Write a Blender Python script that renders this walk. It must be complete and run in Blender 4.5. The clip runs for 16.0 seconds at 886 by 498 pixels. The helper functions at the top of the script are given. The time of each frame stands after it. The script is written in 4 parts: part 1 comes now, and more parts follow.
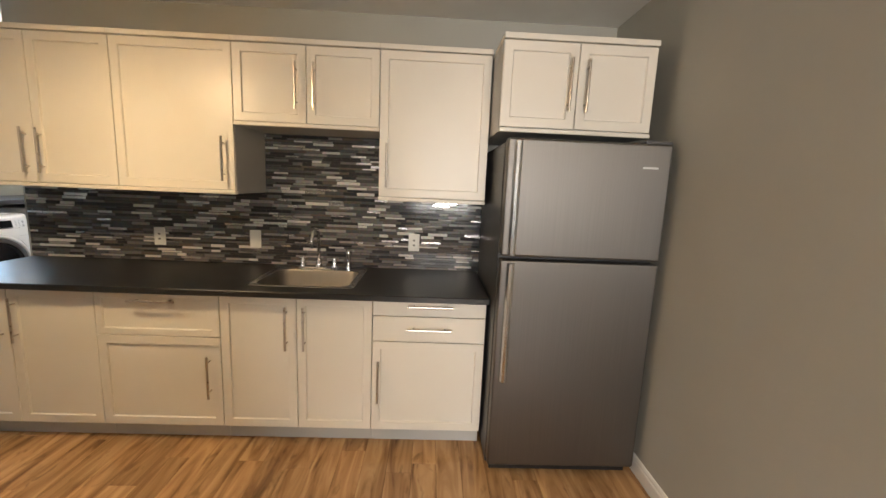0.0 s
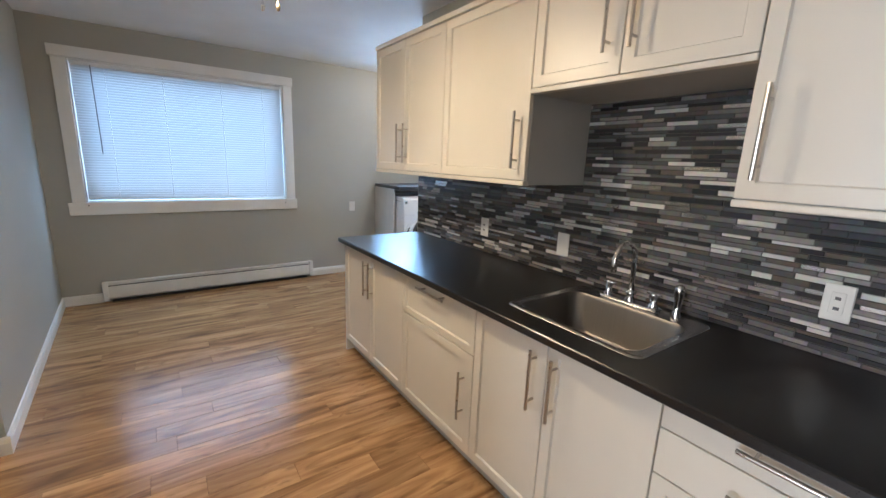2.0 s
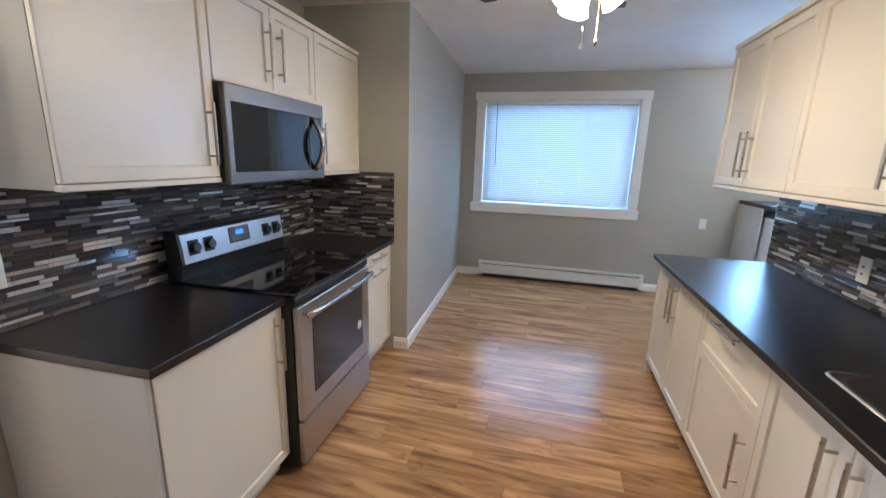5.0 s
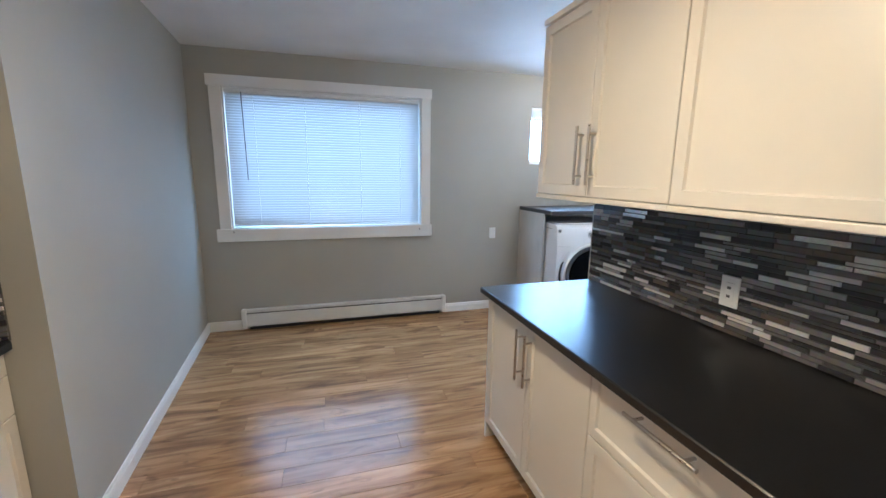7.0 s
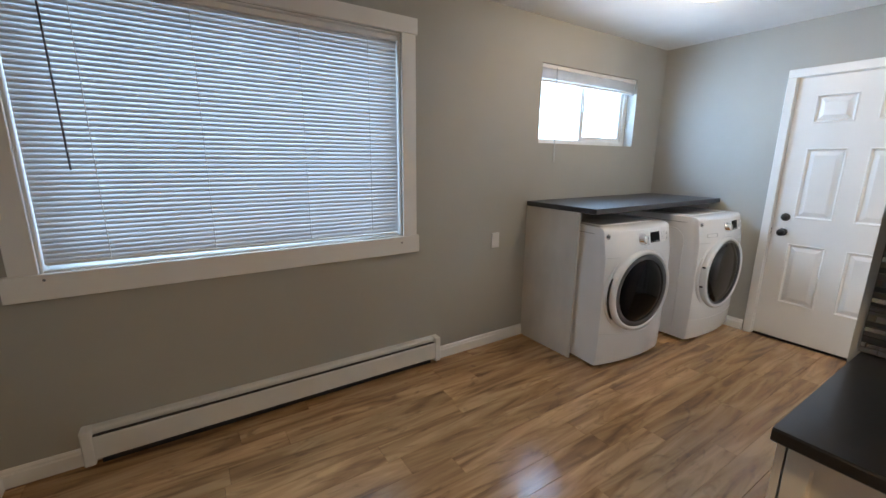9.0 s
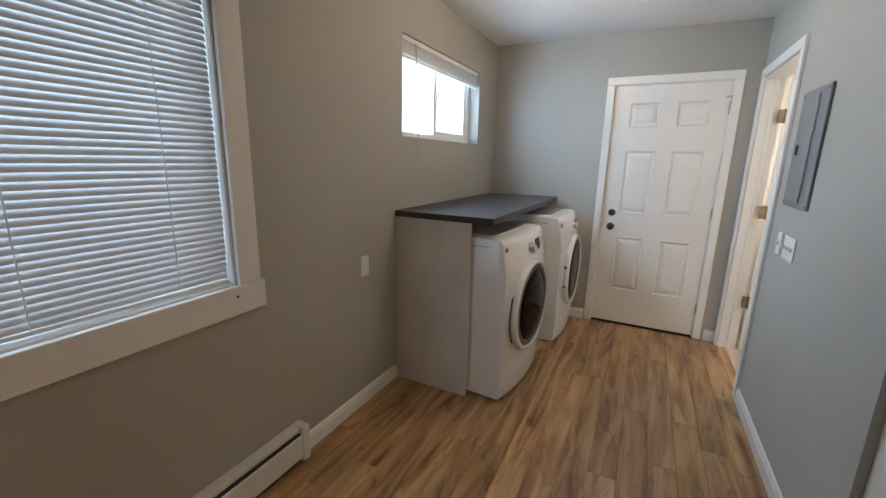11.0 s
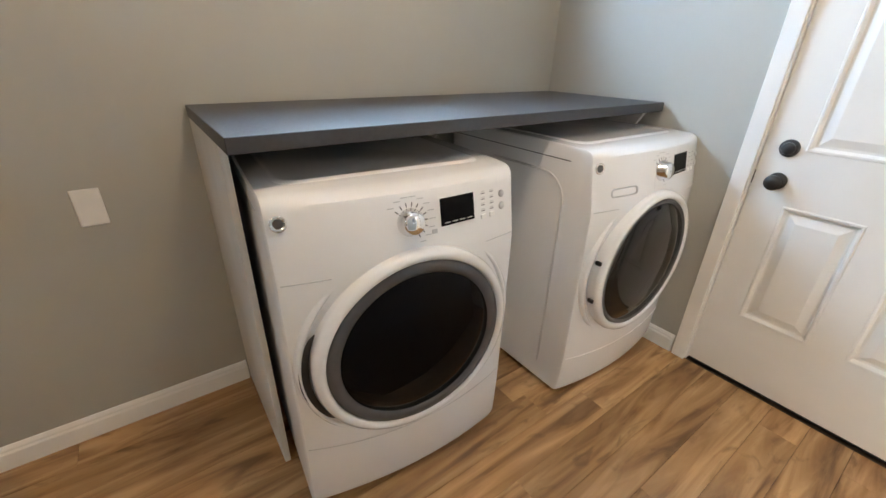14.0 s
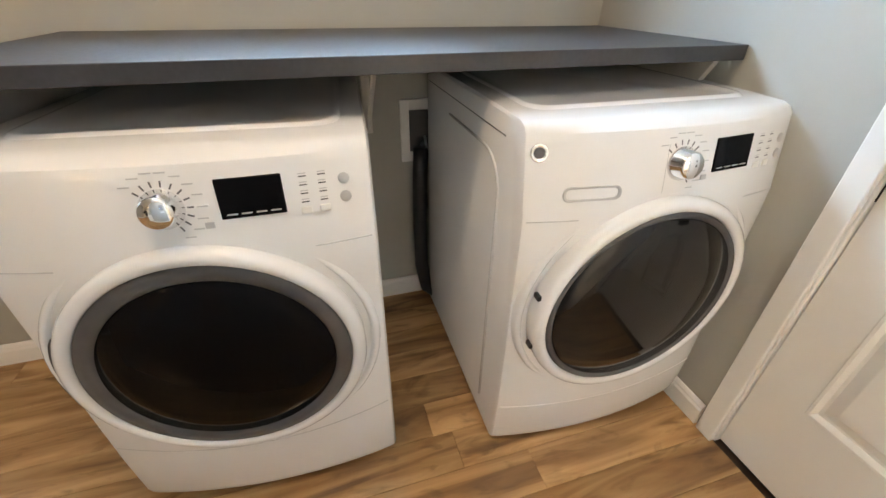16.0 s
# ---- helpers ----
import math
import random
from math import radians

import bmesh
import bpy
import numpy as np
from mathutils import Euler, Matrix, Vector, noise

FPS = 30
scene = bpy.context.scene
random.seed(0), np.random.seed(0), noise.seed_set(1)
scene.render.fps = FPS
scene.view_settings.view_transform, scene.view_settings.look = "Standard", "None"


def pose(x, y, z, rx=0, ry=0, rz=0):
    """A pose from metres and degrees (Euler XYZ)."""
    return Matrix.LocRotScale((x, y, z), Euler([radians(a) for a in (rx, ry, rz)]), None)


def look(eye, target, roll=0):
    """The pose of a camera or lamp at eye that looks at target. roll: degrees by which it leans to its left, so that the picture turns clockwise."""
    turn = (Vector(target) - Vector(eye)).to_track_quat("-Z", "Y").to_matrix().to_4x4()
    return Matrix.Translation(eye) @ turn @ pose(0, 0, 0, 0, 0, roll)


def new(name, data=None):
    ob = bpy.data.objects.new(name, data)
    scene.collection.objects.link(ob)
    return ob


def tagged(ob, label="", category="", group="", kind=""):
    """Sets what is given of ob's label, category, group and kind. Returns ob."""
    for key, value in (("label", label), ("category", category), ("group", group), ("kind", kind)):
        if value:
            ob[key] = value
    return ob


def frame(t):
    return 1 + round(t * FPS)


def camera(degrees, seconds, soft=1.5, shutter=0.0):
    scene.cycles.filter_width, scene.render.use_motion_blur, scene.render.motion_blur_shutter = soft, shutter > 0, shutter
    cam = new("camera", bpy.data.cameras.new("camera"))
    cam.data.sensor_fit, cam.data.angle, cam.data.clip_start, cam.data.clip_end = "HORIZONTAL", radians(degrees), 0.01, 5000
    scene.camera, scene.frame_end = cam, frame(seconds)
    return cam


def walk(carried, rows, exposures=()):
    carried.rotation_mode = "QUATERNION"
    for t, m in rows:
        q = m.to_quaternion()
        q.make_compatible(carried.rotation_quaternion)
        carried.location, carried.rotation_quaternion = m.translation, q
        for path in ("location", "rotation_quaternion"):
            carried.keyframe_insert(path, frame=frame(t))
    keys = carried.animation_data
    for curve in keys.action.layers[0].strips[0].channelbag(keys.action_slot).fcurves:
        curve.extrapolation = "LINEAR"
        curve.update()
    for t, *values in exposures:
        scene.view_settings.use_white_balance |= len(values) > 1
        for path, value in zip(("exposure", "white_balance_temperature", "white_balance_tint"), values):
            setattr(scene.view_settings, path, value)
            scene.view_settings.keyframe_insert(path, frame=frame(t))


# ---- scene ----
cam = camera(95.6, 16.0)
PATH = [
    (0, (0.173, 0.327, 1.445), (0.245, 2.3, 1.128), 2.5),
    (0.5, (0.204, 0.649, 1.444), (0.18, 2.619, 1.101), 2.1),
    (1, (0.275, 0.89, 1.447), (-0.25, 2.773, 1.026), 2.2),
    (1.5, (0.258, 1.07, 1.433), (-0.809, 2.712, 1.026), 2.1),
    (2, (0.333, 1.303, 1.432), (-1.261, 2.433, 1.005), 2.3),
    (2.5, (0.466, 1.468, 1.427), (-1.415, 1.926, 0.923), 3.8),
    (3, (0.526, 1.512, 1.441), (-1.412, 1.379, 0.963), 3.3),
    (3.5, (0.669, 1.606, 1.457), (-1.192, 1.043, 0.987), 2.1),
    (6, (0.252, 1.562, 1.469), (-1.708, 1.354, 1.133), 0.2),
    (6.5, (-0.087, 1.549, 1.472), (-2.052, 1.715, 1.135), 0.5),
    (7, (-0.503, 1.547, 1.449), (-2.388, 2.107, 1.083), 0.7),
    (7.5, (-0.897, 1.479, 1.405), (-2.692, 2.272, 1.021), -0.2),
    (8, (-1.332, 1.375, 1.434), (-3.119, 2.173, 1.021), 0.0),
    (10.5, (-2.957, 1.276, 1.431), (-3.999, 2.926, 0.993), 1.1),
    (11, (-3.081, 1.509, 1.434), (-3.949, 3.257, 0.997), 1.3),
    (11.5, (-3.154, 1.827, 1.434), (-3.874, 3.643, 1.005), 1.8),
    (12, (-3.22, 2.216, 1.412), (-3.785, 4.088, 0.994), 2.6),
    (12.5, (-3.099, 2.562, 1.378), (-3.871, 4.339, 0.882), 3.9),
    (13, (-2.904, 2.918, 1.321), (-3.983, 4.472, 0.671), 2.9),
    (13.5, (-2.923, 3.207, 1.308), (-4.164, 4.574, 0.541), 2.1),
    (14, (-2.88, 3.45, 1.28), (-4.328, 4.522, 0.413), 1.5),
    (14.5, (-2.854, 3.63, 1.256), (-4.352, 4.559, 0.31), 2.6),
    (15, (-2.919, 3.832, 1.222), (-4.419, 4.743, 0.262), 2.3),
    (15.5, (-2.974, 4.015, 1.218), (-4.498, 4.774, 0.169), 1.9),
    (16, (-2.94, 4.216, 1.231), (-4.542, 4.72, 0.144), 0.8),
]
EXPOSURES = [(0.0, 0.1, 6500, 10), (1.0, 0.08, 5900, 8), (2.0, 0.16, 5300, 9), (3.5, 0.36, 5000, 9), (6.0, 0.28, 5000, 8), (8.0, 0.0, 5400, 10),
             (10.3, -0.98, 7000, 15), (12.0, -0.62, 6850, 15), (13.0, -0.36, 6800, 15), (14.5, 0.05, 7000, 13), (16.0, 0.15, 7150, 13)]
walk(cam, [(t, look(eye, target, roll)) for t, eye, target, roll in PATH], EXPOSURES)

# ---- world and lights ----
world = bpy.data.worlds.new("daylight")
scene.world = world
world.use_nodes = True
wn = world.node_tree.nodes
sky = wn.new("ShaderNodeTexSky")
sky.sky_type = "NISHITA"
sky.sun_disc = False
sky.sun_elevation = radians(40)
sky.sun_rotation = radians(60)
wn["Background"].inputs["Strength"].default_value = 0.15
world.node_tree.links.new(sky.outputs["Color"], wn["Background"].inputs["Color"])

sun = new("sun", bpy.data.lights.new("sun", "SUN"))
sun.data.energy, sun.data.angle, sun.data.color = 3.0, radians(0.5), (1.0, 0.95, 0.88)
sun.matrix_world = look((20, 12, 20), (0, 0, 0))


def area_lamp(name, eye, target, sx, sy, watts, colour):
    data = bpy.data.lights.new(name, "AREA")
    data.shape, data.size, data.size_y, data.energy, data.color = "RECTANGLE", sx, sy, watts, colour
    ob = new(name, data)
    ob.matrix_world = look(eye, target)
    return ob


def point_lamp(name, at, watts, colour, radius):
    data = bpy.data.lights.new(name, "POINT")
    data.energy, data.color, data.shadow_soft_size = watts, colour, radius
    ob = new(name, data)
    ob.location = at
    return ob


WARM = (1.0, 0.72, 0.40)
DAY = (0.55, 0.77, 1.0)
area_lamp("window_daylight", (-4.545, 1.6175, 1.545), (0, 1.6175, 1.545), 1.56, 1.05, 46, DAY)
area_lamp("laundry_window_daylight", (-4.75, 4.28, 1.86), (0, 4.28, 1.86), 1.7, 0.95, 130, (0.46, 0.71, 1.0))
# Unseen fill lamp in the living room, added to lift cabinet fronts and floor.
area_lamp("unseen_daylight_fill", (0.4, -3.9, 1.5), (0.4, 0, 1.2), 2.2, 1.3, 195, (0.97, 0.93, 0.88))
# Unseen source added in the bathroom to brighten the room past the open door.
area_lamp("bathroom_unseen_light", (-1.3, 5.9, 1.6), (-1.3, 0, 1.2), 0.7, 0.8, 205, (1.0, 0.95, 0.9))
FAN = (-1.37, 1.667)
area_lamp("fan_shades_light", (FAN[0], FAN[1], 2.065), (FAN[0], FAN[1] + 0.001, 0), 0.15, 0.15, 17, WARM)
point_lamp("fan_bulb", (FAN[0], FAN[1], 2.02), 8, WARM, 0.04)
point_lamp("flush_bulb", (-3.45, 3.95, 2.27), 24, (1.0, 0.76, 0.5), 0.08)
# Added warm fill without a fixture, out of view in the living room.
point_lamp("unseen_warm_fill", (0.9, -1.6, 2.2), 34, WARM, 0.1)


# ---- materials ----
def material(name, colour, rough=0.5, metal=0.0, coat=0.0, spec=0.5):
    m = bpy.data.materials.new(name)
    m.use_nodes = True
    b = m.node_tree.nodes["Principled BSDF"]
    b.inputs["Base Color"].default_value = (*colour, 1)
    b.inputs["Roughness"].default_value = rough
    b.inputs["Metallic"].default_value = metal
    b.inputs["Coat Weight"].default_value = coat
    b.inputs["Specular IOR Level"].default_value = spec
    return m


def textured(name, dark, light, rough=(0.4, 0.6), scale=(8, 8, 8), fine=120.0, bump=0.05, dist=0.002, metal=0.0, coat=0.0, detail=4.0, lo=0.35, hi=0.65):
    """Colour and gloss that vary by a wide noise, relief by a fine one."""
    m = material(name, light, rough[0], metal, coat)
    nt, b = m.node_tree, m.node_tree.nodes["Principled BSDF"]
    co, mp = nt.nodes.new("ShaderNodeTexCoord"), nt.nodes.new("ShaderNodeMapping")
    mp.inputs["Scale"].default_value = scale
    nt.links.new(co.outputs["Object"], mp.inputs["Vector"])
    n1, n2 = nt.nodes.new("ShaderNodeTexNoise"), nt.nodes.new("ShaderNodeTexNoise")
    n1.inputs["Scale"].default_value, n1.inputs["Detail"].default_value = 1.0, detail
    n2.inputs["Scale"].default_value, n2.inputs["Detail"].default_value = fine, 3.0
    nt.links.new(mp.outputs["Vector"], n1.inputs["Vector"])
    nt.links.new(co.outputs["Object"], n2.inputs["Vector"])
    ramp = nt.nodes.new("ShaderNodeValToRGB")
    ramp.color_ramp.elements[0].position, ramp.color_ramp.elements[1].position = lo, hi
    ramp.color_ramp.elements[0].color, ramp.color_ramp.elements[1].color = (*dark, 1), (*light, 1)
    nt.links.new(n1.outputs["Fac"], ramp.inputs["Fac"])
    nt.links.new(ramp.outputs["Color"], b.inputs["Base Color"])
    rr = nt.nodes.new("ShaderNodeMapRange")
    rr.inputs["To Min"].default_value, rr.inputs["To Max"].default_value = rough
    nt.links.new(n1.outputs["Fac"], rr.inputs["Value"])
    nt.links.new(rr.outputs["Result"], b.inputs["Roughness"])
    if bump:
        bp = nt.nodes.new("ShaderNodeBump")
        bp.inputs["Strength"].default_value, bp.inputs["Distance"].default_value = bump, dist
        nt.links.new(n2.outputs["Fac"], bp.inputs["Height"])
        nt.links.new(bp.outputs["Normal"], b.inputs["Normal"])
    return m


def wood_floor():
    m = material("laminate_wood", (0.25, 0.13, 0.06), 0.3)
    nt, b = m.node_tree, m.node_tree.nodes["Principled BSDF"]
    N, L = nt.nodes.new, nt.links.new
    co, info = N("ShaderNodeTexCoord"), N("ShaderNodeObjectInfo")
    off = N("ShaderNodeVectorMath")
    off.operation = "MULTIPLY_ADD"
    comb = N("ShaderNodeCombineXYZ")
    for k in range(3):
        L(info.outputs["Random"], comb.inputs[k])
    off.inputs[1].default_value = (37.0, 91.0, 13.0)
    L(comb.outputs["Vector"], off.inputs[0])
    L(co.outputs["Object"], off.inputs[2])
    mp = N("ShaderNodeMapping")
    mp.inputs["Scale"].default_value = (14.0, 1.5, 1.0)
    L(off.outputs["Vector"], mp.inputs["Vector"])
    n1 = N("ShaderNodeTexNoise")
    n1.inputs["Scale"].default_value, n1.inputs["Detail"].default_value, n1.inputs["Distortion"].default_value = 1.0, 5.0, 1.1
    L(mp.outputs["Vector"], n1.inputs["Vector"])
    ramp = N("ShaderNodeValToRGB")
    cr = ramp.color_ramp
    cr.elements[0].position, cr.elements[0].color = 0.30, (0.18, 0.098, 0.046, 1)
    cr.elements[1].position, cr.elements[1].color = 0.66, (0.57, 0.35, 0.165, 1)
    for pos, col in ((0.42, (0.33, 0.182, 0.082, 1)), (0.55, (0.465, 0.27, 0.122, 1))):
        e = cr.elements.new(pos)
        e.color = col
    L(n1.outputs["Fac"], ramp.inputs["Fac"])
    mp2 = N("ShaderNodeMapping")
    mp2.inputs["Scale"].default_value = (110.0, 4.0, 1.0)
    L(off.outputs["Vector"], mp2.inputs["Vector"])
    n2 = N("ShaderNodeTexNoise")
    n2.inputs["Scale"].default_value, n2.inputs["Detail"].default_value = 1.0, 3.0
    L(mp2.outputs["Vector"], n2.inputs["Vector"])
    hsv = N("ShaderNodeHueSaturation")
    tone = N("ShaderNodeMapRange")
    tone.inputs["To Min"].default_value, tone.inputs["To Max"].default_value = 0.84, 1.16
    L(info.outputs["Random"], tone.inputs["Value"])
    L(tone.outputs["Result"], hsv.inputs["Value"])
    L(ramp.outputs["Color"], hsv.inputs["Color"])
    mp3 = N("ShaderNodeMapping")
    mp3.inputs["Scale"].default_value = (13.0, 4.5, 1.0)
    L(off.outputs["Vector"], mp3.inputs["Vector"])
    n3 = N("ShaderNodeTexNoise")
    n3.inputs["Scale"].default_value, n3.inputs["Detail"].default_value, n3.inputs["Distortion"].default_value = 1.0, 6.0, 1.6
    L(mp3.outputs["Vector"], n3.inputs["Vector"])
    knot = N("ShaderNodeMapRange")
    knot.inputs["From Min"].default_value, knot.inputs["From Max"].default_value = 0.58, 0.72
    knot.inputs["To Max"].default_value = 0.5
    L(n3.outputs["Fac"], knot.inputs["Value"])
    dark = N("ShaderNodeMix")
    dark.data_type = "RGBA"
    dark.inputs["B"].default_value = (0.10, 0.058, 0.032, 1)
    L(knot.outputs["Result"], dark.inputs["Factor"])
    L(hsv.outputs["Color"], dark.inputs["A"])
    mix = N("ShaderNodeMix")
    mix.data_type, mix.blend_type = "RGBA", "MULTIPLY"
    mix.inputs["Factor"].default_value = 0.10
    L(dark.outputs["Result"], mix.inputs["A"])
    L(n2.outputs["Fac"], mix.inputs["B"])
    L(mix.outputs["Result"], b.inputs["Base Color"])
    rr = N("ShaderNodeMapRange")
    rr.inputs["To Min"].default_value, rr.inputs["To Max"].default_value = 0.15, 0.24
    L(n2.outputs["Fac"], rr.inputs["Value"])
    L(rr.outputs["Result"], b.inputs["Roughness"])
    bp = N("ShaderNodeBump")
    bp.inputs["Strength"].default_value, bp.inputs["Distance"].default_value = 0.12, 0.001
    L(n2.outputs["Fac"], bp.inputs["Height"])
    L(bp.outputs["Normal"], b.inputs["Normal"])
    return m


TILES = ((0.0, (0.040, 0.042, 0.046), 0.08), (0.24, (0.085, 0.088, 0.094), 0.11), (0.44, (0.15, 0.15, 0.152), 0.14), (0.64, (0.115, 0.10, 0.086), 0.20),
         (0.74, (0.27, 0.27, 0.27), 0.16), (0.84, (0.58, 0.58, 0.57), 0.26))


def mosaic(name, source, socket):
    """Stepped palette of glass, stone and metal strips, one tone a piece."""
    m = material(name, (0.2, 0.2, 0.2), 0.15)
    nt, b = m.node_tree, m.node_tree.nodes["Principled BSDF"]
    src = nt.nodes.new(source)
    ramp, gloss = nt.nodes.new("ShaderNodeValToRGB"), nt.nodes.new("ShaderNodeValToRGB")
    for r, pick in ((ramp, 1), (gloss, 2)):
        r.color_ramp.interpolation = "CONSTANT"
        while len(r.color_ramp.elements) < len(TILES):
            r.color_ramp.elements.new(0.5)
        for e, row in zip(r.color_ramp.elements, TILES):
            e.position = row[0]
        for e, row in zip(r.color_ramp.elements, TILES):
            e.color = (*row[1], 1) if pick == 1 else (row[2], row[2], row[2], 1)
        nt.links.new(src.outputs[socket], r.inputs["Fac"])
    co, n = nt.nodes.new("ShaderNodeTexCoord"), nt.nodes.new("ShaderNodeTexNoise")
    n.inputs["Scale"].default_value, n.inputs["Detail"].default_value = 45.0, 4.0
    nt.links.new(co.outputs["Object"], n.inputs["Vector"])
    mix = nt.nodes.new("ShaderNodeMix")
    mix.data_type, mix.blend_type = "RGBA", "OVERLAY"
    mix.inputs["Factor"].default_value = 0.35
    nt.links.new(ramp.outputs["Color"], mix.inputs["A"])
    nt.links.new(n.outputs["Color"], mix.inputs["B"])
    nt.links.new(mix.outputs["Result"], b.inputs["Base Color"])
    nt.links.new(gloss.outputs["Color"], b.inputs["Roughness"])
    metal = nt.nodes.new("ShaderNodeMath")
    metal.operation = "GREATER_THAN"
    metal.inputs[1].default_value = 0.93
    nt.links.new(src.outputs[socket], metal.inputs[0])
    nt.links.new(metal.outputs["Value"], b.inputs["Metallic"])
    return m


def brushed(name, colour, rough, scale):
    m = textured(name, tuple(c * 0.93 for c in colour), colour, rough, scale, 300, 0.0, metal=1.0)
    m.node_tree.nodes["Principled BSDF"].inputs["Anisotropic"].default_value = 0.5
    return m


def glowing(name, colour, strength):
    m = material(name, colour, 0.4)
    b = m.node_tree.nodes["Principled BSDF"]
    b.inputs["Emission Color"].default_value = (*colour, 1)
    b.inputs["Emission Strength"].default_value = strength
    return m


def slat_material():
    m = material("blind_vinyl", (0.60, 0.61, 0.62), 0.32)
    nt, b = m.node_tree, m.node_tree.nodes["Principled BSDF"]
    tr, mx = nt.nodes.new("ShaderNodeBsdfTranslucent"), nt.nodes.new("ShaderNodeMixShader")
    tr.inputs["Color"].default_value = (0.8, 0.86, 0.92, 1)
    mx.inputs["Fac"].default_value = 0.012
    nt.links.new(b.outputs["BSDF"], mx.inputs[1])
    nt.links.new(tr.outputs["BSDF"], mx.inputs[2])
    nt.links.new(mx.outputs["Shader"], nt.nodes["Material Output"].inputs["Surface"])
    return m


def pane_material():
    m = material("window_glass", (1, 1, 1), 0.0)
    b = m.node_tree.nodes["Principled BSDF"]
    b.inputs["Transmission Weight"].default_value = 1.0
    b.inputs["IOR"].default_value = 1.1
    return m


WALL = textured("greige_wall_paint", (0.375, 0.37, 0.335), (0.405, 0.40, 0.36), (0.5, 0.62), (1.2, 1.2, 1.2), 260, 0.10, 0.002)
CEIL = textured("ceiling_paint", (0.74, 0.74, 0.725), (0.80, 0.80, 0.785), (0.7, 0.9), (2, 2, 2), 60, 0.2, 0.004)
TRIM = textured("white_trim_paint", (0.775, 0.77, 0.745), (0.80, 0.795, 0.77), (0.28, 0.36), (5, 5, 5), 200, 0.03)
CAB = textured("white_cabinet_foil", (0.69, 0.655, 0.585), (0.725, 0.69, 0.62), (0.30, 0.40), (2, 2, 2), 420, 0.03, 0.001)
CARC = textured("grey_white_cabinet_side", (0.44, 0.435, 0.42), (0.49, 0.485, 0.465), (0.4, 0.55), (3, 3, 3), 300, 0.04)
COUNTER = textured("black_laminate_counter", (0.011, 0.011, 0.012), (0.016, 0.016, 0.017), (0.26, 0.31), (260, 260, 260), 900, 0.10, 0.0008)
SHELF = textured("charcoal_laminate", (0.033, 0.033, 0.038), (0.040, 0.040, 0.046), (0.34, 0.46), (90, 90, 90), 600, 0.12, 0.0008)
PANELW = textured("pale_melamine_panel", (0.60, 0.585, 0.55), (0.68, 0.665, 0.63), (0.4, 0.5), (6, 80, 3), 200, 0.05)
STEEL = brushed("brushed_stainless", (0.52, 0.51, 0.50), (0.30, 0.37), (240, 240, 3))
STEELF = brushed("satin_fridge_steel", (0.175, 0.166, 0.157), (0.44, 0.50), (200, 200, 2))
STEELB = brushed("bright_stainless", (0.58, 0.58, 0.58), (0.20, 0.3), (240, 3, 3))
FRIDGES = textured("dark_grey_fridge_side", (0.045, 0.045, 0.046), (0.058, 0.058, 0.06), (0.35, 0.45), (5, 5, 5), 400, 0.08)
# Darker than the rim's steel; shade inside the basin is put into the colour.
BASIN = brushed("shaded_basin_steel", (0.20, 0.185, 0.17), (0.40, 0.46), (200, 4, 4))
NICKEL = brushed("satin_nickel", (0.50, 0.46, 0.41), (0.24, 0.34), (60, 60, 60))
CHROME = material("chrome", (0.82, 0.82, 0.83), 0.06, 1.0)
BLACKP = textured("black_plastic", (0.010, 0.010, 0.011), (0.018, 0.018, 0.019), (0.3, 0.45), (20, 20, 20), 300, 0.05)
BLACKG = material("black_ceramic_glass", (0.006, 0.006, 0.007), 0.05, 0.0, 0.3)
DARKG = material("smoked_door_glass", (0.004, 0.004, 0.005), 0.08, 0.0, 0.0, 0.06)
SMOKEG = material("grey_smoked_door_glass", (0.010, 0.009, 0.009), 0.07, 0.0, 0.0, 0.3)
OVENG = textured("oven_window_glass", (0.022, 0.022, 0.024), (0.032, 0.032, 0.034), (0.1, 0.14), (4, 4, 4), 300, 0)
ENAMEL = textured("white_enamel", (0.77, 0.775, 0.78), (0.81, 0.815, 0.82), (0.14, 0.22), (3, 3, 3), 300, 0.01, coat=0.3)
GREYP = textured("grey_plastic", (0.075, 0.075, 0.08), (0.10, 0.10, 0.105), (0.3, 0.4), (10, 10, 10), 200, 0.03)
SILVERP = textured("pale_grey_plastic", (0.45, 0.46, 0.47), (0.52, 0.53, 0.54), (0.25, 0.35), (10, 10, 10), 200, 0.03)
WHITEP = textured("white_plastic", (0.74, 0.74, 0.72), (0.80, 0.80, 0.78), (0.3, 0.4), (10, 10, 10), 200, 0.02)
HEATM = textured("white_heater_enamel", (0.66, 0.66, 0.63), (0.74, 0.74, 0.71), (0.35, 0.45), (4, 4, 4), 200, 0.03)
PANELG = textured("grey_painted_steel", (0.145, 0.155, 0.165), (0.17, 0.18, 0.19), (0.35, 0.45), (5, 5, 5), 300, 0.05)
GROUT = textured("dark_grout", (0.055, 0.052, 0.05), (0.09, 0.086, 0.08), (0.7, 0.9), (30, 30, 30), 200, 0.2)
MOS_P = mosaic("mosaic_strip", "ShaderNodeObjectInfo", "Random")
MOS_S = mosaic("mosaic_strip_joined", "ShaderNodeNewGeometry", "Random Per Island")
WOOD = wood_floor()
WALNUT = textured("dark_walnut_blade", (0.022, 0.012, 0.008), (0.06, 0.03, 0.018), (0.35, 0.5), (30, 3, 3), 200, 0.04)
BRASS = textured("aged_brass", (0.16, 0.12, 0.085), (0.26, 0.20, 0.14), (0.25, 0.4), (20, 20, 20), 200, 0.02, metal=1.0)
SHADE = glowing("frosted_shade_glass", (1.0, 0.80, 0.55), 9.0)
